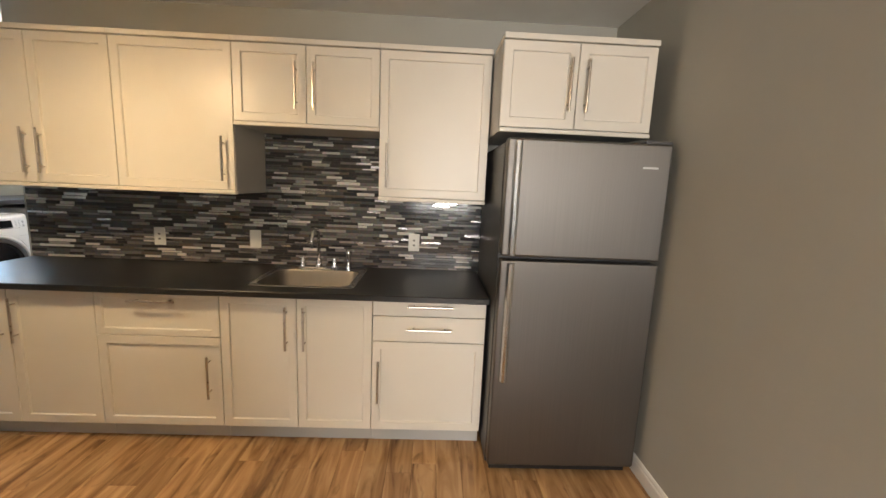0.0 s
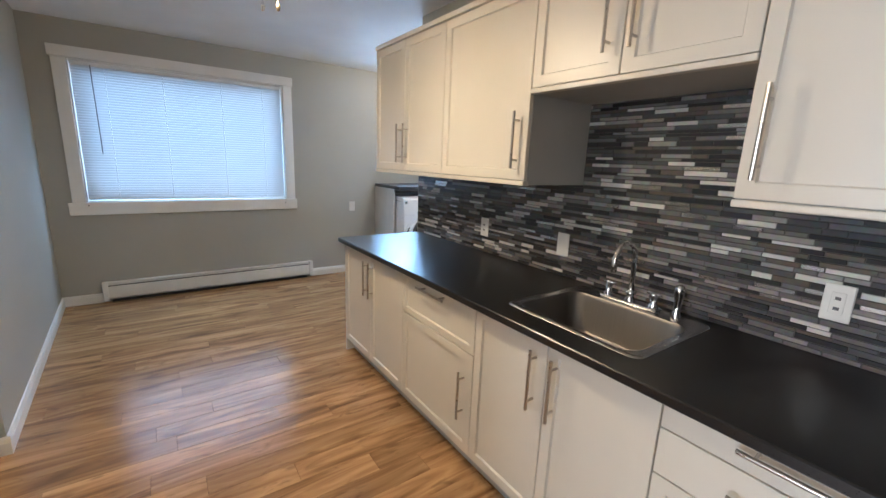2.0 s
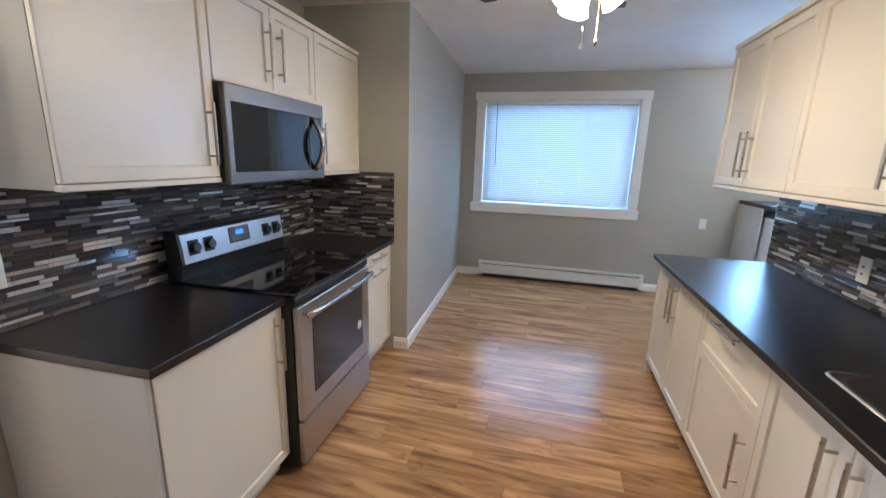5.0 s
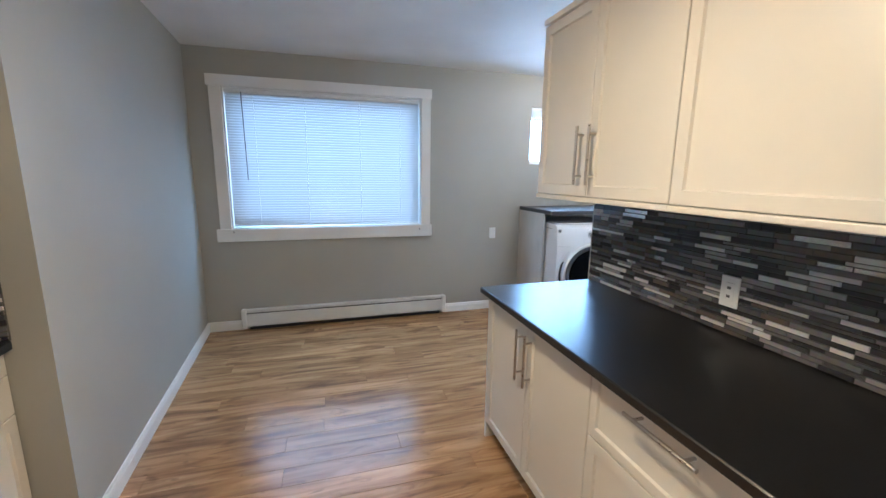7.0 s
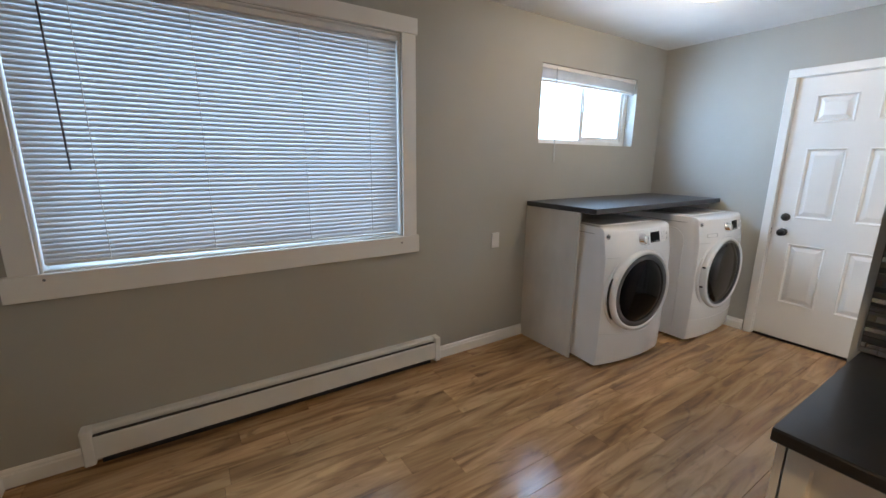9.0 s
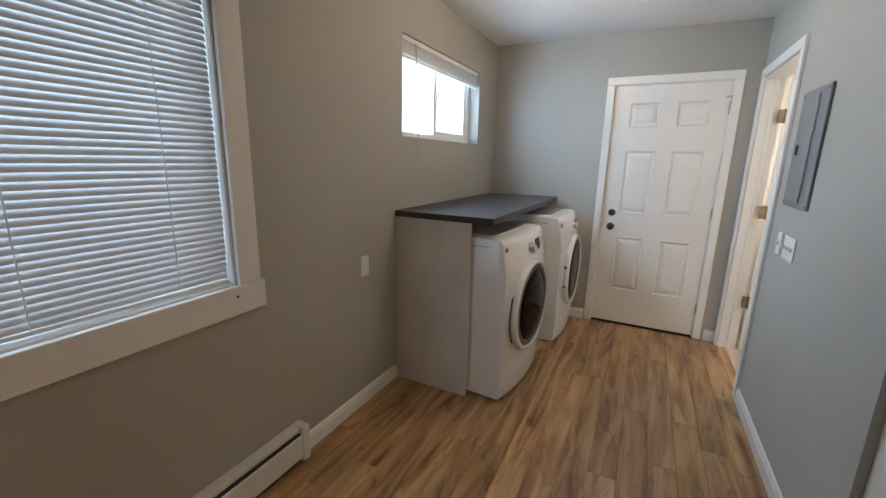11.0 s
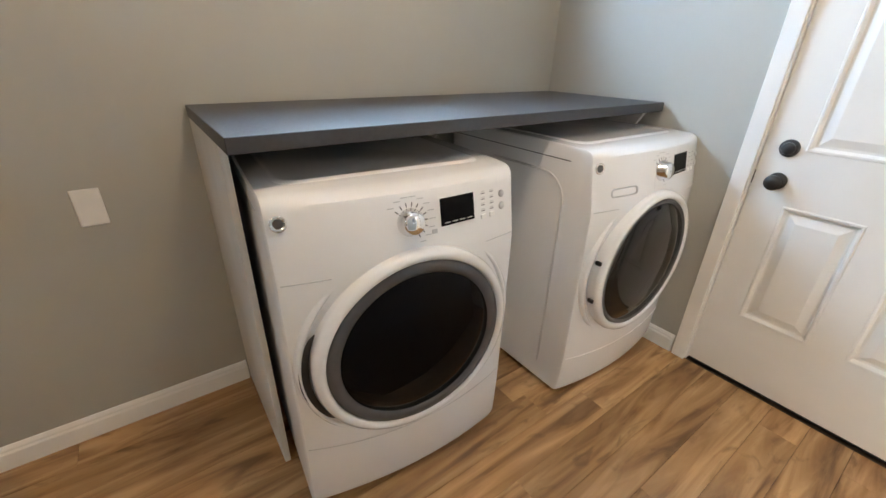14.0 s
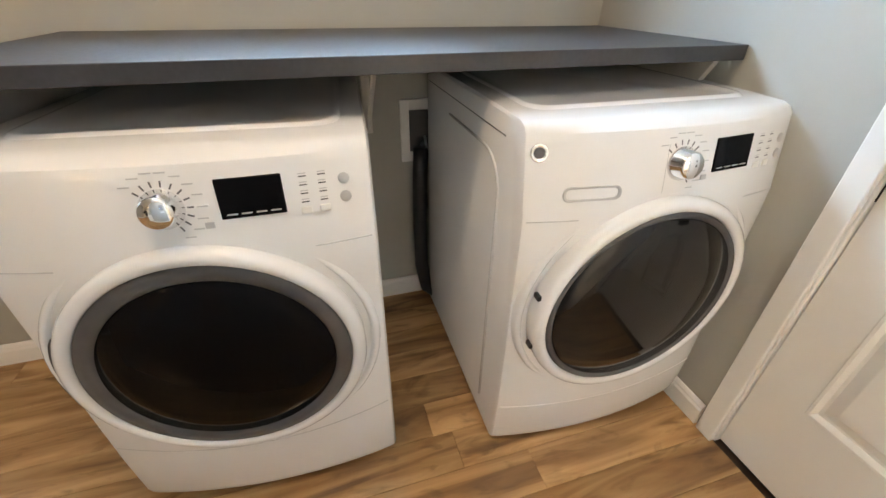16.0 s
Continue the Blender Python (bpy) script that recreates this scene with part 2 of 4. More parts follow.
DOME = glowing("frosted_dome_glass", (1.0, 0.9, 0.76), 7.0)
LED = glowing("blue_display", (0.05, 0.12, 1.0), 2.5)
SLAT = slat_material()
GLASS = pane_material()
VINYLT = textured("beige_floor_tile", (0.52, 0.42, 0.30), (0.62, 0.51, 0.38), (0.3, 0.4), (6, 6, 6), 120, 0.05)
SUBFLOOR = textured("dark_joint", (0.03, 0.018, 0.010), (0.05, 0.03, 0.018), (0.6, 0.8), (10, 10, 10), 100, 0.05)
RUBBER = textured("black_rubber_hose", (0.008, 0.008, 0.012), (0.014, 0.014, 0.02), (0.4, 0.5), (10, 10, 10), 200, 0.05)
STUCCO = textured("pale_neighbour_siding", (0.55, 0.55, 0.53), (0.66, 0.66, 0.63), (0.7, 0.9), (0.4, 0.4, 6), 30, 0.1)
ROOF = textured("grey_shingle_roof", (0.11, 0.11, 0.115), (0.17, 0.17, 0.175), (0.8, 0.95), (6, 6, 6), 40, 0.3)
GRASS = textured("dry_grass", (0.10, 0.12, 0.05), (0.17, 0.18, 0.08), (0.8, 1.0), (3, 3, 3), 60, 0.4)
INK = material("grey_print", (0.10, 0.10, 0.11), 0.5)
BATHW = textured("cream_wall_paint", (0.70, 0.66, 0.58), (0.75, 0.71, 0.63), (0.5, 0.6), (2, 2, 2), 200, 0.05)


# ---- mesh helpers ----
def part(name, bm, mat, parent=None, label="", smooth=False):
    me = bpy.data.meshes.new(name)
    bmesh.ops.recalc_face_normals(bm, faces=bm.faces)
    bm.to_mesh(me)
    bm.free()
    me.materials.append(mat)
    if smooth:
        me.shade_smooth()
    ob = new(name, me)
    ob.parent = parent
    if label:
        ob["label"] = label
    return ob


def thing(name, m, label, category, group=""):
    ob = new(name)
    ob.empty_display_size = 0.1
    ob.matrix_basis = m
    return tagged(ob, label, category, group)


def box(bm, lo, hi, bevel=0.0, seg=2):
    cen = [(a + b) / 2 for a, b in zip(lo, hi)]
    siz = [abs(b - a) for a, b in zip(lo, hi)]
    r = bmesh.ops.create_cube(bm, size=1, matrix=Matrix.Translation(cen) @ Matrix.Diagonal((*siz, 1)))
    if bevel:
        edges = list({e for v in r["verts"] for e in v.link_edges})
        bmesh.ops.bevel(bm, geom=edges, offset=bevel, segments=seg, affect="EDGES", profile=0.5)
    return bm


def boxed(lo, hi, bevel=0.0, seg=2):
    return box(bmesh.new(), lo, hi, bevel, seg)


def rod(bm, a, b, r, n=12, r2=None):
    a, b = Vector(a), Vector(b)
    turn = (b - a).to_track_quat("Z", "Y").to_matrix().to_4x4()
    bmesh.ops.create_cone(bm, cap_ends=True, segments=n, radius1=r, radius2=r if r2 is None else r2, depth=(b - a).length,
                          matrix=Matrix.Translation((a + b) / 2) @ turn)
    return bm


def tube(bm, pts, r, n=10):
    """A round tube along points."""
    pts = [Vector(p) for p in pts]
    rings = []
    side = Vector((1, 0, 0))
    for i, p in enumerate(pts):
        d = (pts[min(i + 1, len(pts) - 1)] - pts[max(i - 1, 0)]).normalized()
        u = d.cross(side)
        if u.length < 1e-3:
            u = d.cross(Vector((0, 1, 0)))
        u.normalize()
        w = d.cross(u)
        rings.append([bm.verts.new(p + r * (math.cos(k * math.tau / n) * u + math.sin(k * math.tau / n) * w)) for k in range(n)])
    for a, b in zip(rings, rings[1:]):
        for k in range(n):
            bm.faces.new((a[k], a[(k + 1) % n], b[(k + 1) % n], b[k]))
    bm.faces.new(rings[0])
    bm.faces.new(rings[-1])
    return bm


def lathe(bm, profile, m=Matrix(), n=32, close=False):
    """Turns (radius, height) points round z, then moves by m."""
    rings = []
    for r, h in profile:
        if r < 1e-5:
            rings.append([bm.verts.new(m @ Vector((0, 0, h)))])
        else:
            rings.append([bm.verts.new(m @ Vector((r * math.cos(k * math.tau / n), r * math.sin(k * math.tau / n), h))) for k in range(n)])
    pairs = list(zip(rings, rings[1:])) + ([(rings[-1], rings[0])] if close else [])
    for a, b in pairs:
        for k in range(n):
            q = [a[k % len(a)], a[(k + 1) % len(a)], b[(k + 1) % len(b)], b[k % len(b)]]
            q = list(dict.fromkeys(q))
            if len(q) > 2:
                bm.faces.new(q)
    return bm


def shaker(x0, x1, z0, z1, y, rail=0.058, deep=0.009, thick=0.02, panel=True):
    """A framed door whose front faces -y, with a sunk panel."""
    bm = boxed((x0, y, z0), (x1, y + thick, z1), 0.002, 1)
    if panel:
        bm.faces.ensure_lookup_table()
        f = max((f for f in bm.faces if f.normal.y < -0.9), key=lambda f: f.calc_area())
        bmesh.ops.inset_region(bm, faces=[f], thickness=rail, depth=0)
        bmesh.ops.inset_region(bm, faces=[f], thickness=0.006, depth=-deep)
    return bm


def bar_handle(at, length, upright, parent):
    """A satin bar pull on two posts; at: its middle on the door's face, which looks to -y."""
    x, y, z = at
    bm = bmesh.new()
    h, o = length / 2, length / 2 - 0.035
    if upright:
        rod(bm, (x, y - 0.034, z - h), (x, y - 0.034, z + h), 0.0062)
        for s in (-o, o):
            rod(bm, (x, y + 0.001, z + s), (x, y - 0.034, z + s), 0.005, 8)
    else:
        rod(bm, (x - h, y - 0.034, z), (x + h, y - 0.034, z), 0.0062)
        for s in (-o, o):
            rod(bm, (x + s, y + 0.001, z), (x + s, y - 0.034, z), 0.005, 8)
    return part("handle", bm, NICKEL, parent, "satin nickel bar handle")


def structure(name, bm, mat, label):
    return tagged(part(name, bm, mat, None, label), kind="structure")


# ---- rooms ----
H = 2.455
XW, XE = -4.445, 1.30
YN = 2.99
YL = 5.30
XL = -2.42
SOUTH = pose(-0.19, 0.566, 0, 0, 0, 1.85)

bm = boxed((XW - 0.25, -4.2, -0.12), (XE + 0.2, 6.2, -0.008))
structure("floor", bm, SUBFLOOR, "warm brown wood laminate plank floor")
structure("ceiling", boxed((XW - 0.2, -4.2, H), (XE + 0.2, 6.2, H + 0.12)), CEIL, "matt white painted ceiling")


def wall_with_holes(name, axis, at, thick, a0, a1, holes, mat, label, top=H):
    """A wall along one axis with rectangular openings (a0, a1, z0, z1)."""
    bm = bmesh.new()

    def piece(s0, s1, z0, z1):
        if s1 - s0 > 1e-4 and z1 - z0 > 1e-4:
            lo, hi = sorted((at, at + thick))
            box(bm, (lo, s0, z0) if axis == "y" else (s0, lo, z0), (hi, s1, z1) if axis == "y" else (s1, hi, z1))
    s = a0
    for h0, h1, z0, z1 in sorted(holes):
        piece(s, h0, -0.008, top)
        piece(h0, h1, -0.008, z0)
        piece(h0, h1, z1, top)
        s = h1
    piece(s, a1, -0.008, top)
    return structure(name, bm, mat, label)


W1 = (0.757, 2.478, 0.94, 2.155)
W2 = (3.665, 4.885, 1.565, 2.147)
wall_with_holes("wall_west", "y", XW, -0.22, -4.0, 6.0, [W1, W2], WALL, "greige painted outer wall with two windows")
wall_with_holes("wall_north_laundry", "x", YL, 0.2, XW, XL + 0.12, [(-3.42, -2.575, -0.01, 2.07)], WALL, "greige painted wall with an outside door")
wall_with_holes("wall_north_kitchen", "x", YN, 0.12, XL, XE, [], WALL, "greige painted wall behind the kitchen counter")
wall_with_holes("wall_east_laundry", "y", XL, 0.12, YN + 0.12, YL, [(4.415, 5.215, -0.01, 2.045)], WALL, "greige painted wall with an inner doorway")
wall_with_holes("wall_east_kitchen", "y", XE, 0.12, -4.0, YN, [], WALL, "greige painted wall beside the refrigerator")
wall_with_holes("wall_south_far", "x", -4.0, -0.12, XW, XE, [(-0.7, 1.2, 0.8, 2.1)], WALL, "greige painted far wall of the living room")
wall_with_holes("wall_bath_north", "x", 5.6, 0.15, XL + 0.12, -0.2, [(-1.65, -0.95, 1.2, 2.0)], BATHW, "cream painted bathroom wall")
wall_with_holes("wall_bath_east", "y", -0.2, 0.1, YN + 0.12, 5.6, [], BATHW, "cream painted bathroom wall")
wall_with_holes("wall_bath_lining", "x", YN + 0.12, 0.01, XL + 0.12, -0.2, [], BATHW, "cream painted bathroom wall")
wall_with_holes("wall_bath_jamb", "y", XL + 0.12, -0.11, YL, 5.6, [], BATHW, "cream painted bathroom wall")

# south run and wing wall, a little out of square with the rest
bm = bmesh.new()
box(bm, (-2.05, -0.80, -0.008), (0.11, -0.655, H))
south = structure("wall_south_kitchen", bm, WALL, "greige painted wall behind the cooker")
south.matrix_basis = SOUTH
bm = boxed((-2.40, -0.92, -0.008), (0, 0, H))
wing = structure("wall_wing", bm, WALL, "greige painted wing wall of the dining end")
WING = SOUTH @ pose(-1.975, 0.105, 0, 0, 0, 1.1)
wing.matrix_basis = WING


def baseboard(name, m, length, gap=0.0):
    """A moulded skirting along local x, its face to -y."""
    bm = bmesh.new()
    prof = [(0, 0), (-0.014, 0), (-0.014, 0.062), (-0.010, 0.070), (-0.010, 0.078), (-0.005, 0.088), (0, 0.090)]
    a = [bm.verts.new((0, y, z)) for y, z in prof]
    b = [bm.verts.new((length, y, z)) for y, z in prof]
    for i in range(len(prof)):
        j = (i + 1) % len(prof)
        bm.faces.new((a[i], a[j], b[j], b[i]))
    bm.faces.new(a)
    bm.faces.new(b[::-1])
    ob = structure(name, bm, TRIM, "white moulded baseboard")
    ob.matrix_basis = m
    return ob


baseboard("baseboard_west_a", pose(XW, 0.49, 0, 0, 0, 90), 0.29)
baseboard("baseboard_west_b", pose(XW, 2.735, 0, 0, 0, 90), 0.84)
baseboard("baseboard_laundry_back", pose(XW, 3.606, 0, 0, 0, 90), YL - 3.606)
baseboard("baseboard_laundry_north", pose(XW + 0.015, YL, 0), 0.955)
baseboard("baseboard_laundry_corner", pose(-2.512, YL, 0), 0.078)
baseboard("baseboard_laundry_east", pose(XL, 4.353, 0, 0, 0, -90), 4.353 - YN)
baseboard("baseboard_wall_end", pose(XL, YN, 0), 0.03)
baseboard("baseboard_wing", WING @ pose(0, 0, 0, 0, 0, 180), 2.30)
baseboard("baseboard_wing_end", SOUTH @ pose(-1.975, 0.0, 0, 0, 0, 90), 0.119)
baseboard("baseboard_east", pose(XE, 2.9, 0, 0, 0, -90), 6.8)


def casing(name, boards, label, m=Matrix()):
    ob = tagged(new(name), label, kind="structure")
    ob.matrix_basis = m
    for nm, lo, hi in boards:
        part(nm, boxed(lo, hi, 0.004, 2), TRIM, ob)
    return ob


# large window: flat casing boards, vinyl frame, pane, blind
x0, x1 = XW, XW + 0.02
w1 = casing("window_1", [
    ("head_board", (x0, 0.645, 2.155), (x1 + 0.004, 2.585, 2.245)),
    ("apron_board", (x0, 0.632, 0.832), (x1 + 0.004, 2.59, 0.945)),
    ("side_board", (x0, 0.662, 0.945), (x1, 0.757, 2.155)),
    ("side_board", (x0, 2.478, 0.945), (x1, 2.573, 2.155)),
    ("jamb", (x0 - 0.17, 0.757, 0.94), (x0, 0.769, 2.155)),
    ("jamb", (x0 - 0.17, 2.466, 0.94), (x0, 2.478, 2.155)),
    ("head_jamb", (x0 - 0.17, 0.769, 2.143), (x0, 2.466, 2.155)),
    ("window_sill", (x0 - 0.17, 0.769, 0.942), (x0, 2.466, 0.954)),
    ("window_frame", (x0 - 0.16, 0.769, 0.954), (x0 - 0.12, 0.832, 2.143)),
    ("window_frame", (x0 - 0.16, 2.403, 0.954), (x0 - 0.12, 2.466, 2.143)),
    ("window_frame", (x0 - 0.16, 0.832, 0.954), (x0 - 0.12, 2.403, 1.012)),
    ("window_frame", (x0 - 0.16, 0.832, 2.083), (x0 - 0.12, 2.403, 2.143)),
    ("mullion", (x0 - 0.165, 1.595, 1.012), (x0 - 0.115, 1.64, 2.083)),
], "white framed window with flat casing boards")
for y, z in ((0.77, 0.92), (2.462, 0.905)):
    part("screw", lathe(bmesh.new(), [(0.006, 0), (0.005, 0.002), (0, 0.003)], pose(x1 + 0.004, y, z, 0, 90), 10), GREYP, w1)
for a, b in ((0.832, 1.595), (1.64, 2.403)):
    p = part("pane", boxed((x0 - 0.143, a, 1.012), (x0 - 0.139, b, 2.083)), GLASS, w1)
    p.visible_shadow = False

blind = thing("venetian_blind", pose(XW - 0.026, 1.6175, 0.956), "white slatted venetian blind lowered and tilted shut in the window", "blind")
part("head_rail", boxed((-0.02, -0.845, 1.155), (0.022, 0.845, 1.183), 0.003), WHITEP, blind)
rail = part("bottom_rail", boxed((-0.013, -0.842, -0.007), (0.013, 0.842, 0.007), 0.003), WHITEP, blind)
rail.matrix_basis = pose(0, 0, 0.016, -0.5)
me = None
N_SLAT = 51
for i in range(N_SLAT):
    z = 0.033 + i * (1.147 - 0.033) / (N_SLAT - 1)
    if me is None:
        bm = bmesh.new()
        rows = []
        for k in range(5):
            u = (k / 4 - 0.5) * 0.026
            h = 0.0022 * (1 - (2 * k / 4 - 1) ** 2)
            rows.append([bm.verts.new((u, y, h)) for y in (-0.845, 0.845)])
        for a, b in zip(rows, rows[1:]):
            bm.faces.new((a[0], a[1], b[1], b[0]))
        ob = part("slat", bm, SLAT, blind, smooth=True)
        me = ob.data
    else:
        ob = new("slat", me)
        ob.parent = blind
    ob.matrix_basis = pose(0, 0, z, (-0.5, -0.3, -0.12)[i] if i < 3 else random.uniform(-0.03, 0.03), 65.0 + random.uniform(-0.8, 0.8), 0)
for y in (-0.62, -0.2, 0.28, 0.66):
    bm = bmesh.new()
    rod(bm, (0.0145, y, 0.02), (0.0145, y, 1.16), 0.0019, 6)
    part("ladder_cord", bm, WHITEP, blind)
bm = bmesh.new()
rod(bm, (0.03, -0.70, 0.42), (0.028, -0.71, 1.16), 0.004, 6)
part("tilt_wand", bm, GREYP, blind)

# small laundry window: drywall returns, sliding sash
xf = XW - 0.15
w2 = tagged(new("window_2"), "white vinyl sliding window in a plain recess", kind="structure")
y0, y1, z0, z1 = W2
for nm, lo, hi in (("window_frame", (xf, y0, z0), (xf + 0.06, y0 + 0.045, z1)), ("window_frame", (xf, y1 - 0.045, z0), (xf + 0.06, y1, z1)),
                   ("window_frame", (xf, y0 + 0.045, z0), (xf + 0.06, y1 - 0.045, z0 + 0.04)), ("window_frame", (xf, y0 + 0.045, z1 - 0.04), (xf + 0.06, y1 - 0.045, z1)),
                   ("mullion", (xf + 0.005, 4.25, z0 + 0.04), (xf + 0.05, 4.30, z1 - 0.04)),
                   ("sash", (xf + 0.015, 4.30, z0 + 0.04), (xf + 0.045, 4.84, z0 + 0.075)), ("sash", (xf + 0.015, 4.805, z0 + 0.075), (xf + 0.045, 4.84, z1 - 0.04)),
                   ("window_latch", (xf + 0.05, 4.262, 1.84), (xf + 0.066, 4.288, 1.90))):
    part(nm, boxed(lo, hi, 0.004), WHITEP, w2)
for a, b in ((y0 + 0.045, 4.25), (4.30, 4.805)):
    p = part("pane", boxed((xf + 0.024, a, z0 + 0.04), (xf + 0.028, b, z1 - 0.04)), GLASS, w2)
    p.visible_shadow = False
rb = thing("raised_blind", pose(XW - 0.03, (y0 + y1) / 2, z1 - 0.002), "white venetian blind pulled up in a tight stack", "blind")
hw = (y1 - y0) / 2 - 0.01
part("head_rail", boxed((-0.02, -hw, -0.03), (0.02, hw, 0), 0.003), WHITEP, rb)
for i in range(14):
    part("slat", boxed((-0.014, -hw + 0.004, -0.036 - i * 0.005), (0.014, hw - 0.004, -0.0335 - i * 0.005)), WHITEP, rb)
part("bottom_rail", boxed((-0.014, -hw, -0.124), (0.014, hw, -0.106), 0.003), WHITEP, rb)
bm = bmesh.new()
rod(bm, (0.046, -0.44, -0.72), (0.024, -0.445, -0.02), 0.004, 6)
part("tilt_wand", bm, SILVERP, rb)

# unseen living room window far behind, added to go with the fill lamp
w3 = tagged(new("unseen_window"), "unseen white window frame added to go with the living room fill lamp", kind="structure")
for lo, hi in (((-0.75, -4.0, 0.75), (-0.7, -3.98, 2.15)), ((1.2, -4.0, 0.75), (1.25, -3.98, 2.15)), ((-0.7, -4.0, 2.1), (1.2, -3.98, 2.15)), ((-0.7, -4.0, 0.75), (1.2, -3.98, 0.8))):
    part("window_frame", boxed(lo, hi, 0.004), TRIM, w3)


def panel_door(name, m, w, h, thick, label, rows, knob=True):
    """A six-panel door; local x along its width from the latch side, its face to -y."""
    ob = tagged(new(name), label, kind="structure")
    ob.matrix_basis = m
    cols = ((0.15 * w, 0.44 * w), (0.575 * w, 0.865 * w))
    bm = bmesh.new()
    # stiles and rails with the panel openings between them, on a thin core
    for xa, xb in ((0, cols[0][0]), (cols[0][1], cols[1][0]), (cols[1][1], w)):
        box(bm, (xa, 0, 0.012), (xb, thick, h))
    edges = [0.012] + [z for row in rows for z in row] + [h]
    for xa, xb in cols:
        for za, zb in zip(edges[::2], edges[1::2]):
            box(bm, (xa, 0, za), (xb, thick, zb))
        box(bm, (xa, 0.016, 0.012), (xb, thick - 0.002, h))
    part("slab", bm, TRIM, ob)
    for xa, xb in cols:
        for za, zb in rows:
            bm = bmesh.new()
            # a bead, a sunk channel and a sloped raised field
            steps = ((0.0, 0.0), (0.004, -0.003), (0.010, -0.002), (0.018, 0.012), (0.026, 0.012), (0.052, 0.001), (0.055, 0.0))
            rings = [[bm.verts.new(v) for v in ((xa + d, y, za + d), (xb - d, y, za + d), (xb - d, y, zb - d), (xa + d, y, zb - d))] for d, y in steps]
            for p, q in zip(rings, rings[1:]):
                for k in range(4):
                    bm.faces.new((p[k], p[(k + 1) % 4], q[(k + 1) % 4], q[k]))
            bm.faces.new(rings[-1])
            part("panel", bm, TRIM, ob)
    return ob


ROWS6 = ((0.31, 0.80), (1.0, 1.535), (1.715, 1.915))
d1 = panel_door("door_1", pose(-3.40, YL + 0.012, 0.006), 0.806, 2.045, 0.04, "closed white six-panel outside door with black knob", ROWS6)
for nm, z in (("door_knob", 0.885), ("deadbolt", 1.005)):
    bm = bmesh.new()
    prof = [(0, 0), (0.031, 0), (0.031, 0.006), (0.026, 0.012), (0.012, 0.016)]
    prof += [(0.012, 0.03), (0.024, 0.038), (0.028, 0.05), (0.024, 0.06), (0.0, 0.064)] if nm == "door_knob" else [(0.022, 0.018), (0.020, 0.022), (0, 0.024)]
    lathe(bm, prof, pose(0.075, 0, z, 90), 24)
    part(nm, bm, BLACKP, d1, "round matt black " + nm.replace("_", " "), smooth=True)
for z in (0.2, 1.0, 1.80):
    bm = boxed((0.800, -0.012, z), (0.812, 0.0, z + 0.09), 0.003)
    part("hinge", bm, NICKEL, d1)
bm = boxed((0.806, -0.022, 1.83), (0.818, -0.006, 1.94), 0.003)
box(bm, (0.775, -0.022, 1.925), (0.84, -0.012, 1.937), 0.003)
part("swing_guard", bm, NICKEL, d1)
bm = boxed((-0.006, -0.002, 0.86), (0.0, 0.03, 0.91), 0.001)
part("latch_plate", bm, BLACKP, d1)
casing("trim_door_1", [
    ("side_board", (-3.465, YL - 0.018, 0), (-3.408, YL, 2.058)), ("side_board", (-2.587, YL - 0.018, 0), (-2.53, YL, 2.058)),
    ("head_board", (-3.465, YL - 0.019, 2.058), (-2.53, YL, 2.118)),
    ("jamb", (-3.42, YL, 0), (-3.403, YL + 0.15, 2.07)), ("jamb", (-2.592, YL, 0), (-2.575, YL + 0.15, 2.07)), ("head_jamb", (-3.403, YL, 2.053), (-2.592, YL + 0.15, 2.07)),
], "white door casing with mitred corners")
structure("threshold", boxed((-3.42, YL + 0.03, -0.006), (-2.575, YL + 0.15, 0.010), 0.004), RUBBER, "dark metal door threshold")
# Unseen black board added behind the door; keeps daylight out of its gaps.
structure("door_light_block", boxed((-3.5, YL + 0.16, 0), (-2.5, YL + 0.19, 2.1)), RUBBER, "unseen black board added behind the outside door")

# inner doorway with its door standing open into the bathroom
casing("trim_door_2", [
    ("side_board", (XL - 0.018, 5.215, 0), (XL, 5.275, 2.045)), ("side_board", (XL - 0.018, 4.355, 0), (XL, 4.415, 2.045)),
    ("head_board", (XL - 0.019, 4.355, 2.045), (XL, 5.275, 2.105)),
    ("jamb", (XL, 5.200, 0), (XL + 0.12, 5.215, 2.045)), ("jamb", (XL, 4.415, 0), (XL + 0.12, 4.430, 2.045)), ("head_jamb", (XL, 4.430, 2.03), (XL + 0.12, 5.2, 2.045)),
    ("door_stop", (XL + 0.055, 5.188, 0), (XL + 0.075, 5.2, 2.03)),
], "white casing of the inner doorway")
d2 = panel_door("door_2", pose(XL + 0.14, 5.165, 0.01, 0, 0, 4), 0.70, 2.02, 0.035, "white six-panel inner door standing open", ROWS6)
for z in (0.36, 1.05, 1.72):
    bm = boxed((-0.045, -0.006, z), (0.0, 0.002, z + 0.09), 0.002)
    rod(bm, (-0.006, -0.008, z - 0.003), (-0.006, -0.008, z + 0.093), 0.007, 8)
    part("hinge", bm, BRASS, d2, "aged brass butt hinge")
structure("floor_bathroom", boxed((XL + 0.06, YN + 0.13, -0.008), (-0.2, 5.6, 0.006)), VINYLT, "beige tiled bathroom floor")
structure("threshold_strip", boxed((XL + 0.0, 4.43, -0.004), (XL + 0.06, 5.2, 0.009), 0.003), WOOD, "wood floor transition strip")

